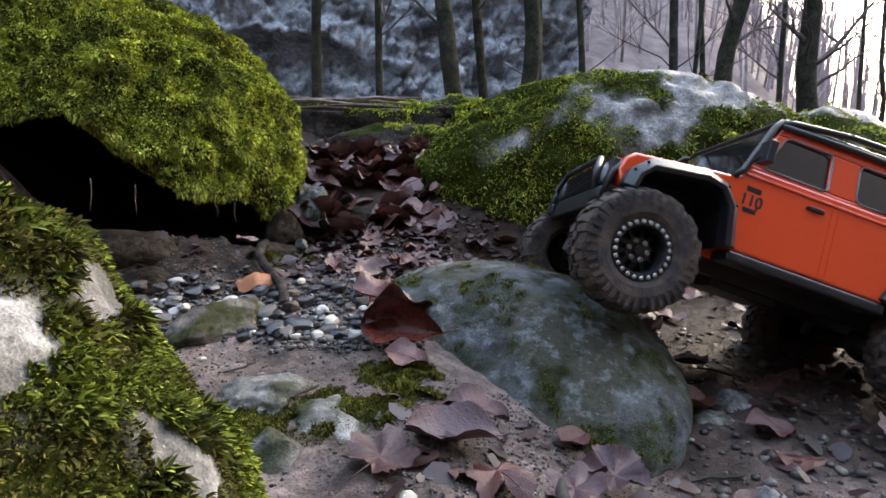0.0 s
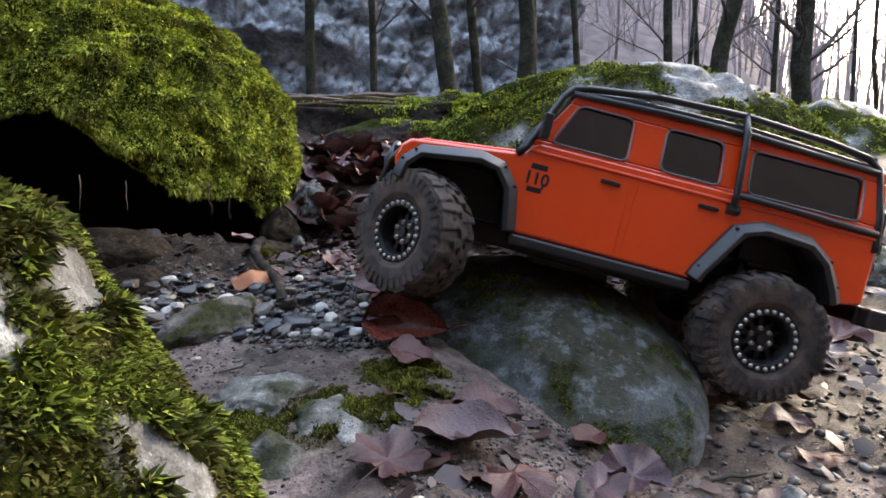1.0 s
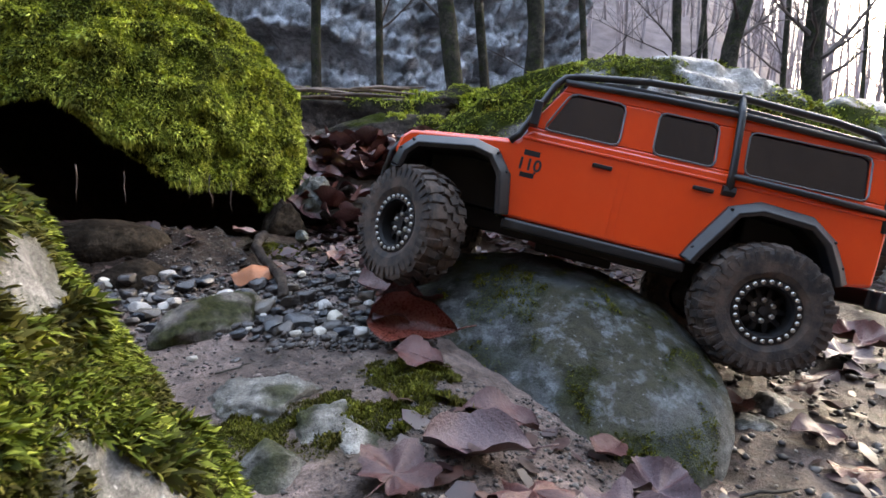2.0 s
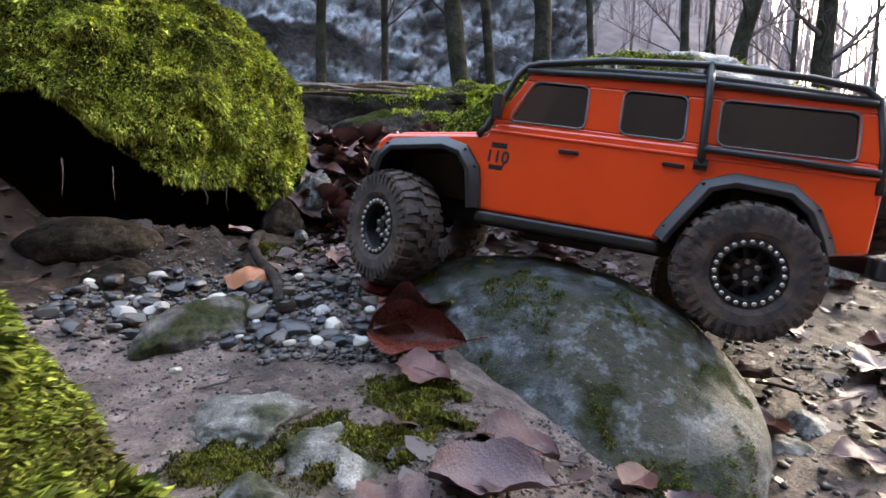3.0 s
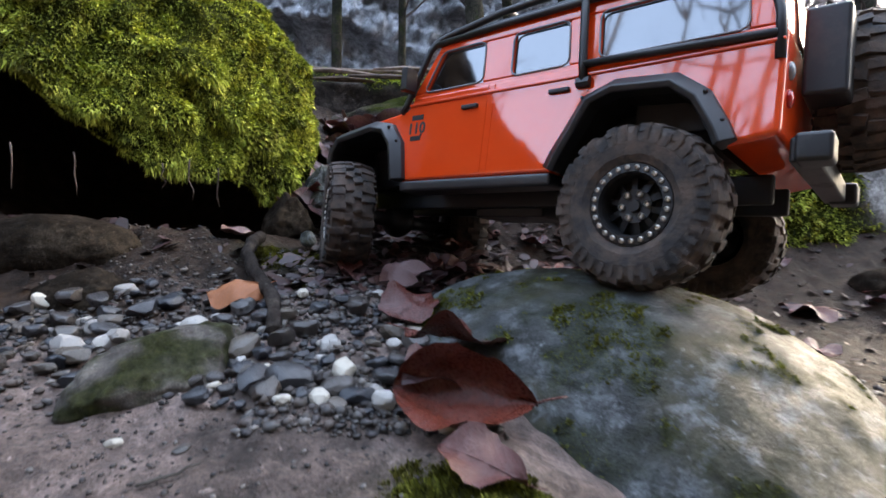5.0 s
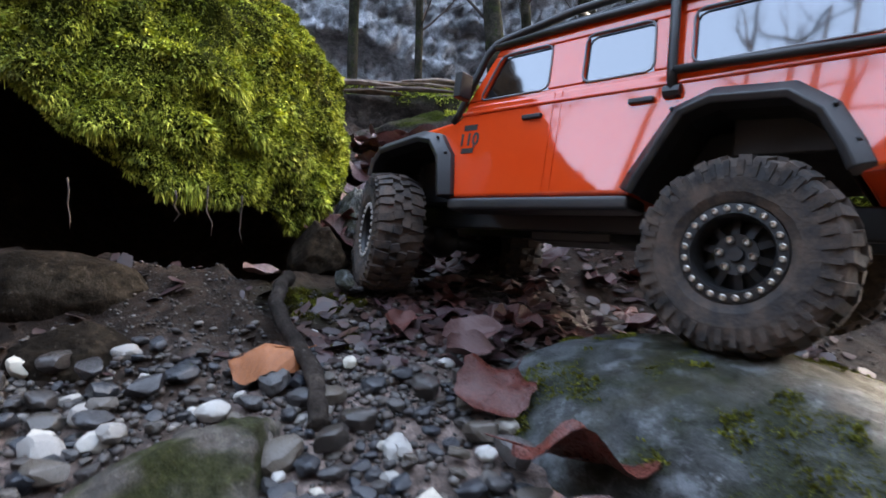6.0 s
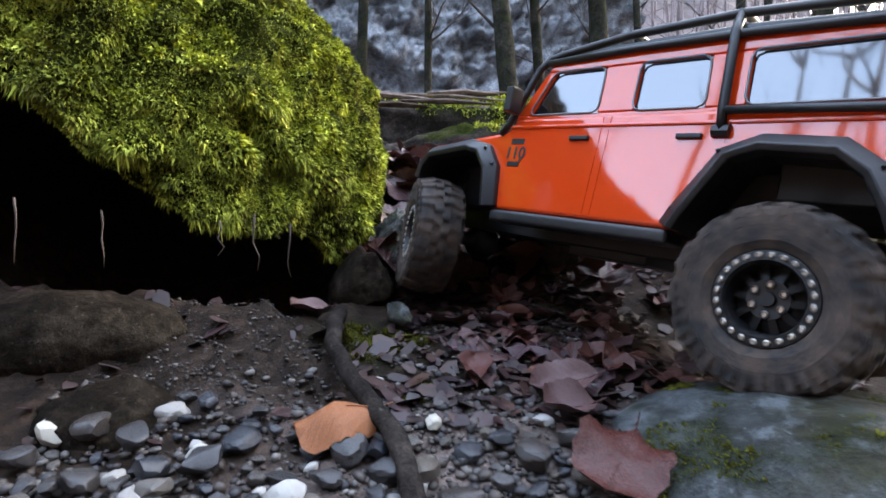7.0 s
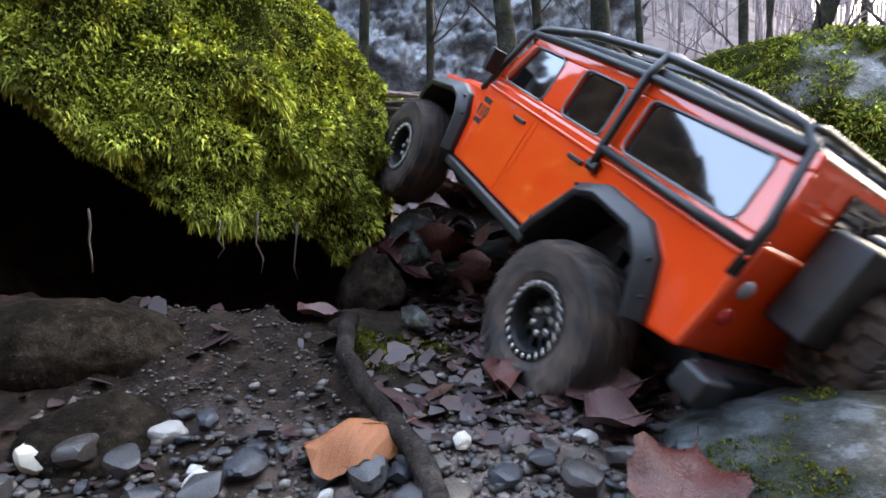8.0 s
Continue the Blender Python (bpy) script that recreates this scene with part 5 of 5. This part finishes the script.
def lobed_leaf(seed, cup, wave):
    """A sycamore leaf, about 1 across: five toothed lobes, crumpled."""
    bm = bmesh.new()
    rings, k = 6, 60
    mid = bm.verts.new((0, 0, 0))
    prev = None
    for r in range(1, rings + 1):
        f = r / rings
        ring = []
        for i in range(k):
            a = 2 * math.pi * i / k
            lobe = 0.36 + 0.15 * abs(math.cos(2.5 * a)) ** 1.4 + 0.025 * math.sin(23 * a + seed)
            lobe *= 1 - 0.45 * math.exp(-((a - math.pi) / 0.35) ** 2)
            x, y = lobe * f * math.cos(a), lobe * f * math.sin(a)
            z = cup * f * f * 0.35 + wave * 0.10 * f * math.sin(5 * a + seed) + 0.09 * f * noise.noise(Vector((x * 4, y * 4, seed))) + 0.015 * math.cos(5 * a) * f
            ring.append(bm.verts.new((x, y, z)))
        if prev is None:
            for i in range(k):
                bm.faces.new((mid, ring[i], ring[(i + 1) % k]))
        else:
            for i in range(k):
                bm.faces.new((prev[i], ring[i], ring[(i + 1) % k], prev[(i + 1) % k]))
        prev = ring
    tube(bm, [(-0.05, 0, 0.0), (-0.3, 0.02, 0.03), (-0.62, 0.06, 0.02)], 0.01, 5, [0.008, 0.010, 0.008])
    me = bpy.data.meshes.new("leaf")
    bm.to_mesh(me)
    bm.free()
    me.shade_smooth()
    return me


LEAVES = [oval_leaf(1, 0.22, 0.25, 1.0), oval_leaf(2, 0.15, -0.2, 1.8), oval_leaf(3, 0.35, 0.2, 1.2), oval_leaf(4, -0.2, 0.3, 1.4),
          lobed_leaf(5, 0.5, 0.8), lobed_leaf(6, -0.3, 1.0), lobed_leaf(7, 0.2, 0.5)]
for me in LEAVES:
    me.materials.append(LEAF)


def place_leaf(mesh, x, y, z, size, rx, ry, rz, label="wet purple-brown fallen leaf", mat=None, group="fallen leaves", name="leaf"):
    ob = new(name, mesh)
    ob.matrix_basis = Matrix.Translation((x, y, z)) @ Euler((radians(rx), radians(ry), radians(rz))).to_matrix().to_4x4() @ Matrix.Diagonal((size, size, size, 1))
    tagged(ob, label, "leaf", group)
    return ob


ORANGE_LEAF = oval_leaf(9, -0.30, -0.5, 1.1, 0.40, 0.35)
ORANGE_LEAF.materials.append(LEAF_ORANGE)
place_leaf(ORANGE_LEAF, -0.216, 0.796, 0.104, 0.056, 8, -6, 14, "dry orange beech leaf on the gravel")
RED_LEAF = oval_leaf(10, 0.42, 0.45, 1.3)
RED_LEAF.materials.append(veined(varied("red_leaf", [(0.070, 0.013, 0.008), (0.105, 0.022, 0.013)], 0.30, 40, "object", 0.002, spread=0.25)))
RED_FLAT = oval_leaf(11, 0.16, 0.14, 2.2, 0.40, 0.6)
RED_FLAT.materials.append(RED_LEAF.materials[0])
FOLDED = folded_leaf(3)
FOLDED.materials.append(RED_LEAF.materials[0])
place_leaf(FOLDED, -0.004, 0.572, 0.080, 0.090, -4, 6, -3, "curled dark red leaf leaning on the boulder")
place_leaf(RED_FLAT, -0.006, 0.648, 0.094, 0.076, 20, -4, 168, "red-brown leaf flat against the boulder's side")
place_leaf(RED_FLAT, -0.040, 0.748, 0.092, 0.068, 12, -10, 56, "red-brown leaf lying from the gravel to the boulder")
place_leaf(LEAVES[1], -0.018, 0.590, 0.092, 0.060, 20, 6, 40, "purple-brown wet leaf below the boulder")
for x, y, dz, s, rx, ry, rz, k, lab in (
    (-0.048, 0.856, 0.014, 0.058, 22, -8, 8, 0, "dark red leaf on the gravel"),
    (-0.052, 0.822, 0.010, 0.056, 14, 8, 32, 2, "dark red leaf on the gravel"),
    (0.000, 0.512, 0.010, 0.051, 14, 8, -32, 1, "purple wet leaf with a wavy edge"),
    (0.058, 0.428, 0.010, 0.058, 8, 10, -24, 1, "purple wet leaf with a wavy edge"),
    (0.035, 0.374, 0.004, 0.072, 3, 3, -4, 2, "broad red-brown wet leaf pressed flat"),
    (-0.018, 0.350, 0.008, 0.054, 6, -5, 60, 6, "large purple lobed leaf, wet and crumpled"),
    (0.165, 0.395, 0.012, 0.054, 10, -8, 30, 4, "large purple lobed leaf, wet and crumpled"),
    (0.060, 0.335, 0.010, 0.054, 8, 10, 110, 5, "large purple lobed leaf, wet and crumpled"),
    (0.120, 0.355, 0.010, 0.048, 8, 10, 200, 6, "large purple lobed leaf, wet and crumpled"),
    (0.145, 0.440, 0.010, 0.041, 10, 8, 40, 0, "dark red leaf on the mud"),
    (0.235, 0.470, 0.010, 0.041, 10, -12, 20, 2, "blue-grey wet leaf on the mud"),
    (0.380, 0.514, 0.010, 0.051, 12, 10, -10, 1, "glossy red-brown leaf on the mud"),
    (0.430, 0.560, 0.010, 0.041, 10, 10, 70, 0, "glossy red-brown leaf on the mud"),
    (0.290, 0.400, 0.010, 0.041, 10, 10, 170, 0, "glossy red-brown leaf on the mud"),
    (0.620, 0.740, 0.012, 0.085, 10, -6, 10, 4, "wet shining leaf on the mud"),
    (0.560, 0.700, 0.012, 0.080, 8, -8, 80, 6, "wet shining leaf on the mud"),
    (-0.275, 0.985, 0.01, 0.05, 10, 10, 50, 0, "small purple leaf on the silt"),
):
    place_leaf(LEAVES[k], x, y, ground_height(x, y) + dz, s, rx, ry, rz, lab)
# the drift of leaves in the gully, and those scattered on the mud
rng = random.Random(12)
zones = [(-0.24, 0.10, 1.12, 1.74, 115, 0.06, 0.12, 32, 0.022), (-0.19, 0.06, 0.86, 1.14, 42, 0.025, 0.055, 16, 0.006), (0.30, 1.0, 0.40, 1.30, 44, 0.04, 0.085, 18, 0.010), (0.02, 0.30, 0.88, 1.2, 18, 0.04, 0.08, 20, 0.010)]
for x0, x1, y0, y1, count, s0, s1, tilt, lift in zones:
    for _ in range(count):
        x, y = rng.uniform(x0, x1), rng.uniform(y0, y1)
        place_leaf(LEAVES[rng.randrange(7)], x, y, ground_height(x, y) + rng.uniform(0.3, 1.0) * lift, rng.uniform(s0, s1), rng.uniform(-tilt, tilt), rng.uniform(-tilt, tilt), rng.uniform(0, 360))



def leaf_mould():
    """Torn bits of rotting leaf over the gully's floor, too many to count."""
    rng = np.random.default_rng(29)
    verts, quads = [], []
    for x0, x1, y0, y1, count in ((-0.20, 0.10, 0.80, 1.16, 1000), (0.0, 0.42, 0.84, 1.35, 900), (0.26, 0.9, 0.42, 1.2, 450), (-0.02, 0.30, 0.28, 0.46, 160), (-0.62, -0.2, 0.78, 0.98, 90)):
        for _ in range(count):
            x, y = rng.uniform(x0, x1), rng.uniform(y0, y1)
            s, a = 0.004 + 0.011 * rng.random() ** 2, rng.uniform(0, 6.28)
            c, d = math.cos(a), math.sin(a)
            z = ground_height(x, y) + 0.0015 + 0.003 * rng.random()
            tilt = rng.normal(0, 0.28, 2)
            k = len(verts)
            for u, v in ((-1, -0.2), (-0.3, -0.6), (0.5, -0.5), (1, 0.1), (0.4, 0.6), (-0.5, 0.5)):
                u, v = s * u * rng.uniform(0.7, 1.2), s * v * rng.uniform(0.6, 1.3)
                verts.append((x + c * u - d * v, y + d * u + c * v, z + tilt[0] * u + tilt[1] * v + 0.25 * abs(v) * rng.random()))
            quads += [(k, k + 1, k + 4, k + 5), (k + 1, k + 2, k + 3, k + 4)]
    ob = raw_mesh("leaf_mould", np.array(verts), np.array(quads), MOULD)
    tagged(ob, "wet torn bits of rotting purple-brown leaves", "leaf litter", kind="stuff")


leaf_mould()


# ---- pebbles ----
def pebble_mesh(seed, flat, mat):
    bm = bmesh.new()
    bmesh.ops.create_icosphere(bm, subdivisions=3, radius=0.5)
    for v in bm.verts:
        d = v.co.normalized()
        k = 1 + 0.22 * noise.noise(d * 1.3 + Vector((seed * 5.1, 0, 0))) + 0.10 * noise.noise(d * 3.1 + Vector((0, seed * 3.7, 0)))
        v.co = Vector((d.x, d.y * (0.68 + 0.2 * noise.noise(Vector((seed, 1, 2)))), d.z * flat)) * 0.5 * k
        if v.co.z > 0.16 * flat * 2:
            v.co.z = 0.16 * flat * 2 + 0.3 * (v.co.z - 0.32 * flat)
    prng = random.Random(seed + 50)
    for _ in range(9):  # broken faces
        nrm = Vector((prng.uniform(-1, 1), prng.uniform(-1, 1), prng.uniform(-1, 1))).normalized()
        reach = max(v.co.dot(nrm) for v in bm.verts) * prng.uniform(0.66, 0.9)
        for v in bm.verts:
            over = v.co.dot(nrm) - reach
            if over > 0:
                v.co -= nrm * over * 0.9
    me = bpy.data.meshes.new("pebble")
    bm.to_mesh(me)
    bm.free()
    me.materials.append(mat)
    me.shade_smooth()
    me.set_sharp_from_angle(angle=radians(20))
    return me


DARK_PEBBLES = [pebble_mesh(i, 0.42 + 0.06 * (i % 4), PEBBLE) for i in range(9)]
WHITE_PEBBLES = [pebble_mesh(20 + i, 0.6, PEBBLE_WHITE) for i in range(3)]
rng = random.Random(31)


def put_pebble(x, y, size, white=False, lift=0.28, turn=None, label=""):
    me = rng.choice(WHITE_PEBBLES if white else DARK_PEBBLES)
    ob = new("pebble", me)
    ob.matrix_basis = Matrix.Translation((x, y, ground_height(x, y) + lift * size * 0.5)) @ Euler((rng.uniform(-0.3, 0.3), rng.uniform(-0.3, 0.3), rng.uniform(0, 6.28) if turn is None else turn)).to_matrix().to_4x4() @ Matrix.Diagonal((size, size, size, 1))
    tagged(ob, label or ("small white quartz pebble" if white else "small dark grey river pebble"), "pebble", "pebbles of the stream bed")


for x, y, s, white in ((-0.172, 0.737, 0.016, 1), (-0.158, 0.746, 0.017, 1), (-0.108, 0.701, 0.026, 1), (-0.090, 0.611, 0.030, 0), (-0.175, 0.686, 0.038, 0), (-0.083, 0.600, 0.010, 1),
                       (-0.062, 0.614, 0.016, 1), (-0.012, 0.563, 0.017, 1), (-0.335, 0.720, 0.034, 0), (-0.315, 0.729, 0.027, 1), (-0.312, 0.687, 0.032, 1), (-0.290, 0.700, 0.028, 1), (-0.325, 0.700, 0.02, 1),
                       (-0.120, 0.620, 0.040, 0), (-0.150, 0.632, 0.032, 0), (-0.165, 0.655, 0.024, 0), (-0.300, 0.660, 0.036, 0), (-0.340, 0.64, 0.030, 0), (-0.206, 0.783, 0.036, 0), (-0.128, 0.769, 0.024, 0), (-0.335, 0.819, 0.026, 1),
                       (-0.195, 0.879, 0.010, 1), (-0.074, 0.807, 0.016, 1), (-0.211, 0.563, 0.011, 1), (-0.168, 0.553, 0.012, 0), (0.33, 0.36, 0.022, 1), (0.16, 0.375, 0.012, 1), (-0.03, 0.30, 0.02, 0), (0.0, 0.31, 0.016, 1)):
    put_pebble(x, y, s, bool(white))
# the heap: pebbles laid with little overlap along the foot of the bank
taken = []
tries = 0
while len(taken) < 235 and tries < 20000:
    tries += 1
    x, y = rng.uniform(-0.42, -0.03), rng.uniform(0.58, 0.90)
    f = (x + 0.42) / 0.39
    centre = 0.765 - 0.10 * f
    if abs(y - centre) > 0.085 + 0.03 * f or (abs(x + 0.232) < 0.04 and y < 0.70):
        continue
    s = rng.choice((0.010, 0.012, 0.014, 0.017, 0.021, 0.026, 0.031))
    if any((x - a) ** 2 + (y - b) ** 2 < (0.36 * (s + c)) ** 2 for a, b, c in taken):
        continue
    taken.append((x, y, s))
    put_pebble(x, y, s, rng.random() < 0.10, rng.uniform(0.3, 0.8))


def scatter(name, count, zones, size, mat, label, seed, flat=0.7):
    """Grains too many to count, joined into one mesh."""
    r = np.random.default_rng(seed)
    bm = bmesh.new()
    bmesh.ops.create_icosphere(bm, subdivisions=1, radius=0.5)
    base = np.array([v.co[:] for v in bm.verts])
    tri = np.array([[v.index for v in f.verts] for f in bm.faces])
    bm.free()
    vs, ts = [], []
    for i in range(count):
        x0, x1, y0, y1 = zones[r.integers(len(zones))]
        x, y = r.uniform(x0, x1), r.uniform(y0, y1)
        s = size[0] * (size[1] / size[0]) ** (r.random() ** 1.6)
        a = r.uniform(0, 6.28)
        v = base * (1 + 0.7 * (r.random((len(base), 1)) - 0.5)) * np.array([1, r.uniform(0.6, 1), flat * r.uniform(0.6, 1.1)]) * s
        v = v @ np.array([[math.cos(a), math.sin(a), 0], [-math.sin(a), math.cos(a), 0], [0, 0, 1]])
        vs.append(v + np.array([x, y, ground_height(x, y) + 0.18 * s]))
        ts.append(tri + i * len(base))
    ob = raw_mesh(name, np.concatenate(vs), np.concatenate(ts), mat)
    tagged(ob, label, "gravel", kind="stuff")


scatter("gravel", 4200, [(-0.44, -0.02, 0.60, 0.88), (-0.40, -0.08, 0.68, 0.84), (-0.19, 0.02, 0.72, 1.05), (-0.14, 0.02, 0.56, 0.66)], (0.003, 0.011), GRIT, "fine dark gravel between the pebbles", 3)
scatter("grit", 9500, [(-0.40, 0.02, 0.40, 0.66), (-0.02, 0.16, 0.30, 0.50), (-0.42, -0.2, 0.8, 1.0), (-0.1, 0.4, 0.26, 0.44)], (0.0009, 0.0045), GRIT, "scattered grains on the silt", 4)
scatter("mud_stones", 1500, [(0.22, 1.1, 0.36, 1.3), (0.25, 0.7, 0.4, 0.8)], (0.003, 0.014), GRIT, "small stones and crumbs in the mud", 5)


# ---- threads hanging from the overhang, twigs on the ground ----
rng = random.Random(8)
for x, y, z, L in ((-0.31, 0.945, 0.205, 0.05), (-0.285, 0.97, 0.195, 0.05), (-0.41, 0.89, 0.21, 0.045), (-0.335, 0.93, 0.20, 0.03), (-0.47, 0.88, 0.22, 0.05)):
    bm = bmesh.new()
    pts = [(x + 0.0012 * rng.uniform(-1, 1) * k, y - 0.015 + 0.001 * rng.uniform(-1, 1), z + 0.02 - L * k / 4) for k in range(5)]
    tube(bm, pts, 0.0007, 5, [0.0009, 0.0008, 0.0007, 0.0006, 0.0003])
    tagged(mesh_ob("hanging_rootlet", bm, TWIG), "thin pale rootlet hanging from the moss", "rootlet", "rootlets")
for x, y, L, a, r in ((0.105, 0.335, 0.05, 70, 0.006), (-0.16, 0.52, 0.03, 30, 0.001), (0.28, 0.44, 0.06, 10, 0.0016), (0.42, 0.66, 0.07, -20, 0.002), (-0.05, 1.0, 0.08, 40, 0.0018), (0.0, 1.05, 0.09, -30, 0.002), (-0.1, 0.93, 0.06, 15, 0.0015)):
    bm = bmesh.new()
    d = Vector((math.cos(radians(a)), math.sin(radians(a)), 0))
    pts = []
    for k in range(6):
        p = Vector((x, y, 0)) + d * (L * (k / 5 - 0.5))
        pts.append(Vector((p.x + 0.06 * L * rng.uniform(-1, 1), p.y, ground_height(p.x, p.y) + r + 0.002)))
    tube(bm, pts, r, 7, [r * 0.9, r, r, r * 0.9, r * 0.8, r * 0.5])
    tagged(mesh_ob("twig", bm, BARK), "short dark wet twig on the ground", "twig", "twigs")


# ---- what moves: the truck climbs the boulder, crosses it and lurches up the gully ----
# seconds, place of the rear axle's middle, degrees about x, y and z
DRIVE = [
    (0, 0.5901, 0.6620, 0.0249, 10.50, -19.44, -182.00),
    (0.5, 0.5175, 0.6680, 0.0300, 12.51, -22.27, -183.00),
    (0.8, 0.4060, 0.6481, 0.0417, 3.87, -21.33, -185.00),
    (1, 0.3718, 0.6585, 0.0640, 4.70, -15.05, -187.79),
    (1.5, 0.3717, 0.6715, 0.0703, 7.46, -13.77, -191.64),
    (3, 0.3525, 0.7041, 0.1080, 4.22, -7.70, -202.83),
    (3.5, 0.3292, 0.7128, 0.1346, 5.38, -1.78, -208.40),
    (4, 0.2984, 0.7199, 0.1571, 8.26, 3.21, -214.99),
    (4.2, 0.2821, 0.7206, 0.1646, 9.09, 4.70, -217.09),
    (5.3, 0.2098, 0.7957, 0.1682, 12.37, 3.29, -223.57),
    (5.5, 0.2055, 0.8057, 0.1703, 13.63, 3.00, -223.78),
    (6, 0.2012, 0.8188, 0.1772, 11.24, 3.20, -225.38),
    (6.5, 0.1931, 0.8382, 0.1711, 8.99, 1.58, -226.04),
    (7, 0.1676, 0.8853, 0.1567, 11.76, -3.02, -229.32),
    (7.5, 0.1263, 0.9182, 0.1295, 19.30, -12.82, -237.03),
    (7.8, 0.0583, 0.9300, 0.1023, 19.60, -20.29, -244.25),
    (8, 0.0237, 0.9685, 0.1037, 19.29, -25.55, -248.34),
]
# seconds, lift of the rear left and front left wheel (metres), steering (degrees), spin of the wheels (degrees, rear and front)
AXLES = [
    (0, -0.0040, -0.0006, 0, 0, 0),
    (0.25, -0.0040, -0.0000, -3, 40, 40),
    (0.5, -0.0040, 0.0005, -6, 80, 80),
    (0.65, -0.0041, 0.0022, -16, 130, 130),
    (0.8, -0.0042, 0.0038, -30, 180, 180),
    (1, -0.0043, 0.0060, -40, 225, 225),
    (1.5, -0.0003, 0.0002, -40, 250, 250),
    (2.2, 0.0078, -0.0012, -37, 290, 290),
    (3, 0.0171, -0.0029, -33, 335, 335),
    (3.5, 0.0172, -0.0080, -27, 375, 375),
    (4, 0.0124, -0.0066, -28, 430, 430),
    (4.2, 0.0105, -0.0036, -29, 450, 450),
    (4.8, 0.0037, -0.0035, -33, 520, 520),
    (5.3, -0.0020, -0.0034, -36, 590, 590),
    (5.5, -0.0043, -0.0034, -36, 620, 620),
    (6, -0.0070, -0.0033, -27, 655, 655),
    (6.5, -0.0084, -0.0033, -15, 690, 690),
    (6.8, -0.0062, -0.0043, -27, 750, 740),
    (7, -0.0047, -0.0050, -31, 810, 790),
    (7.25, -0.0078, -0.0059, -18, 870, 850),
    (7.5, -0.0108, -0.0068, -7, 930, 910),
    (7.65, -0.0087, -0.0058, -4.9, 990, 965),
    (7.8, -0.0065, -0.0048, -2.8, 1060, 1030),
    (7.9, -0.0051, -0.0041, -1.4, 1120, 1085),
    (8, -0.0037, -0.0035, 0, 1180, 1140),
]


def motions():
    walk(truck, [(t, pose(x, y, z, a, b, c)) for t, x, y, z, a, b, c in DRIVE])
    for key, (w, flip) in WHEELS.items():
        s = 1 if "left" in key else -1
        front = "front" in key
        rows = []
        for t, rl, fl, steer, spin_r, spin_f in AXLES:
            lift = (fl if front else rl) * s
            m = Matrix.Translation((BASE if front else 0.0, s * 0.098, lift))
            if front:
                m = m @ Matrix.Rotation(radians(steer), 4, "Z")
            m = m @ Matrix.Rotation(radians(spin_f if front else spin_r), 4, "Y") @ flip
            rows.append((t, m))
        walk(w, rows)


motions()
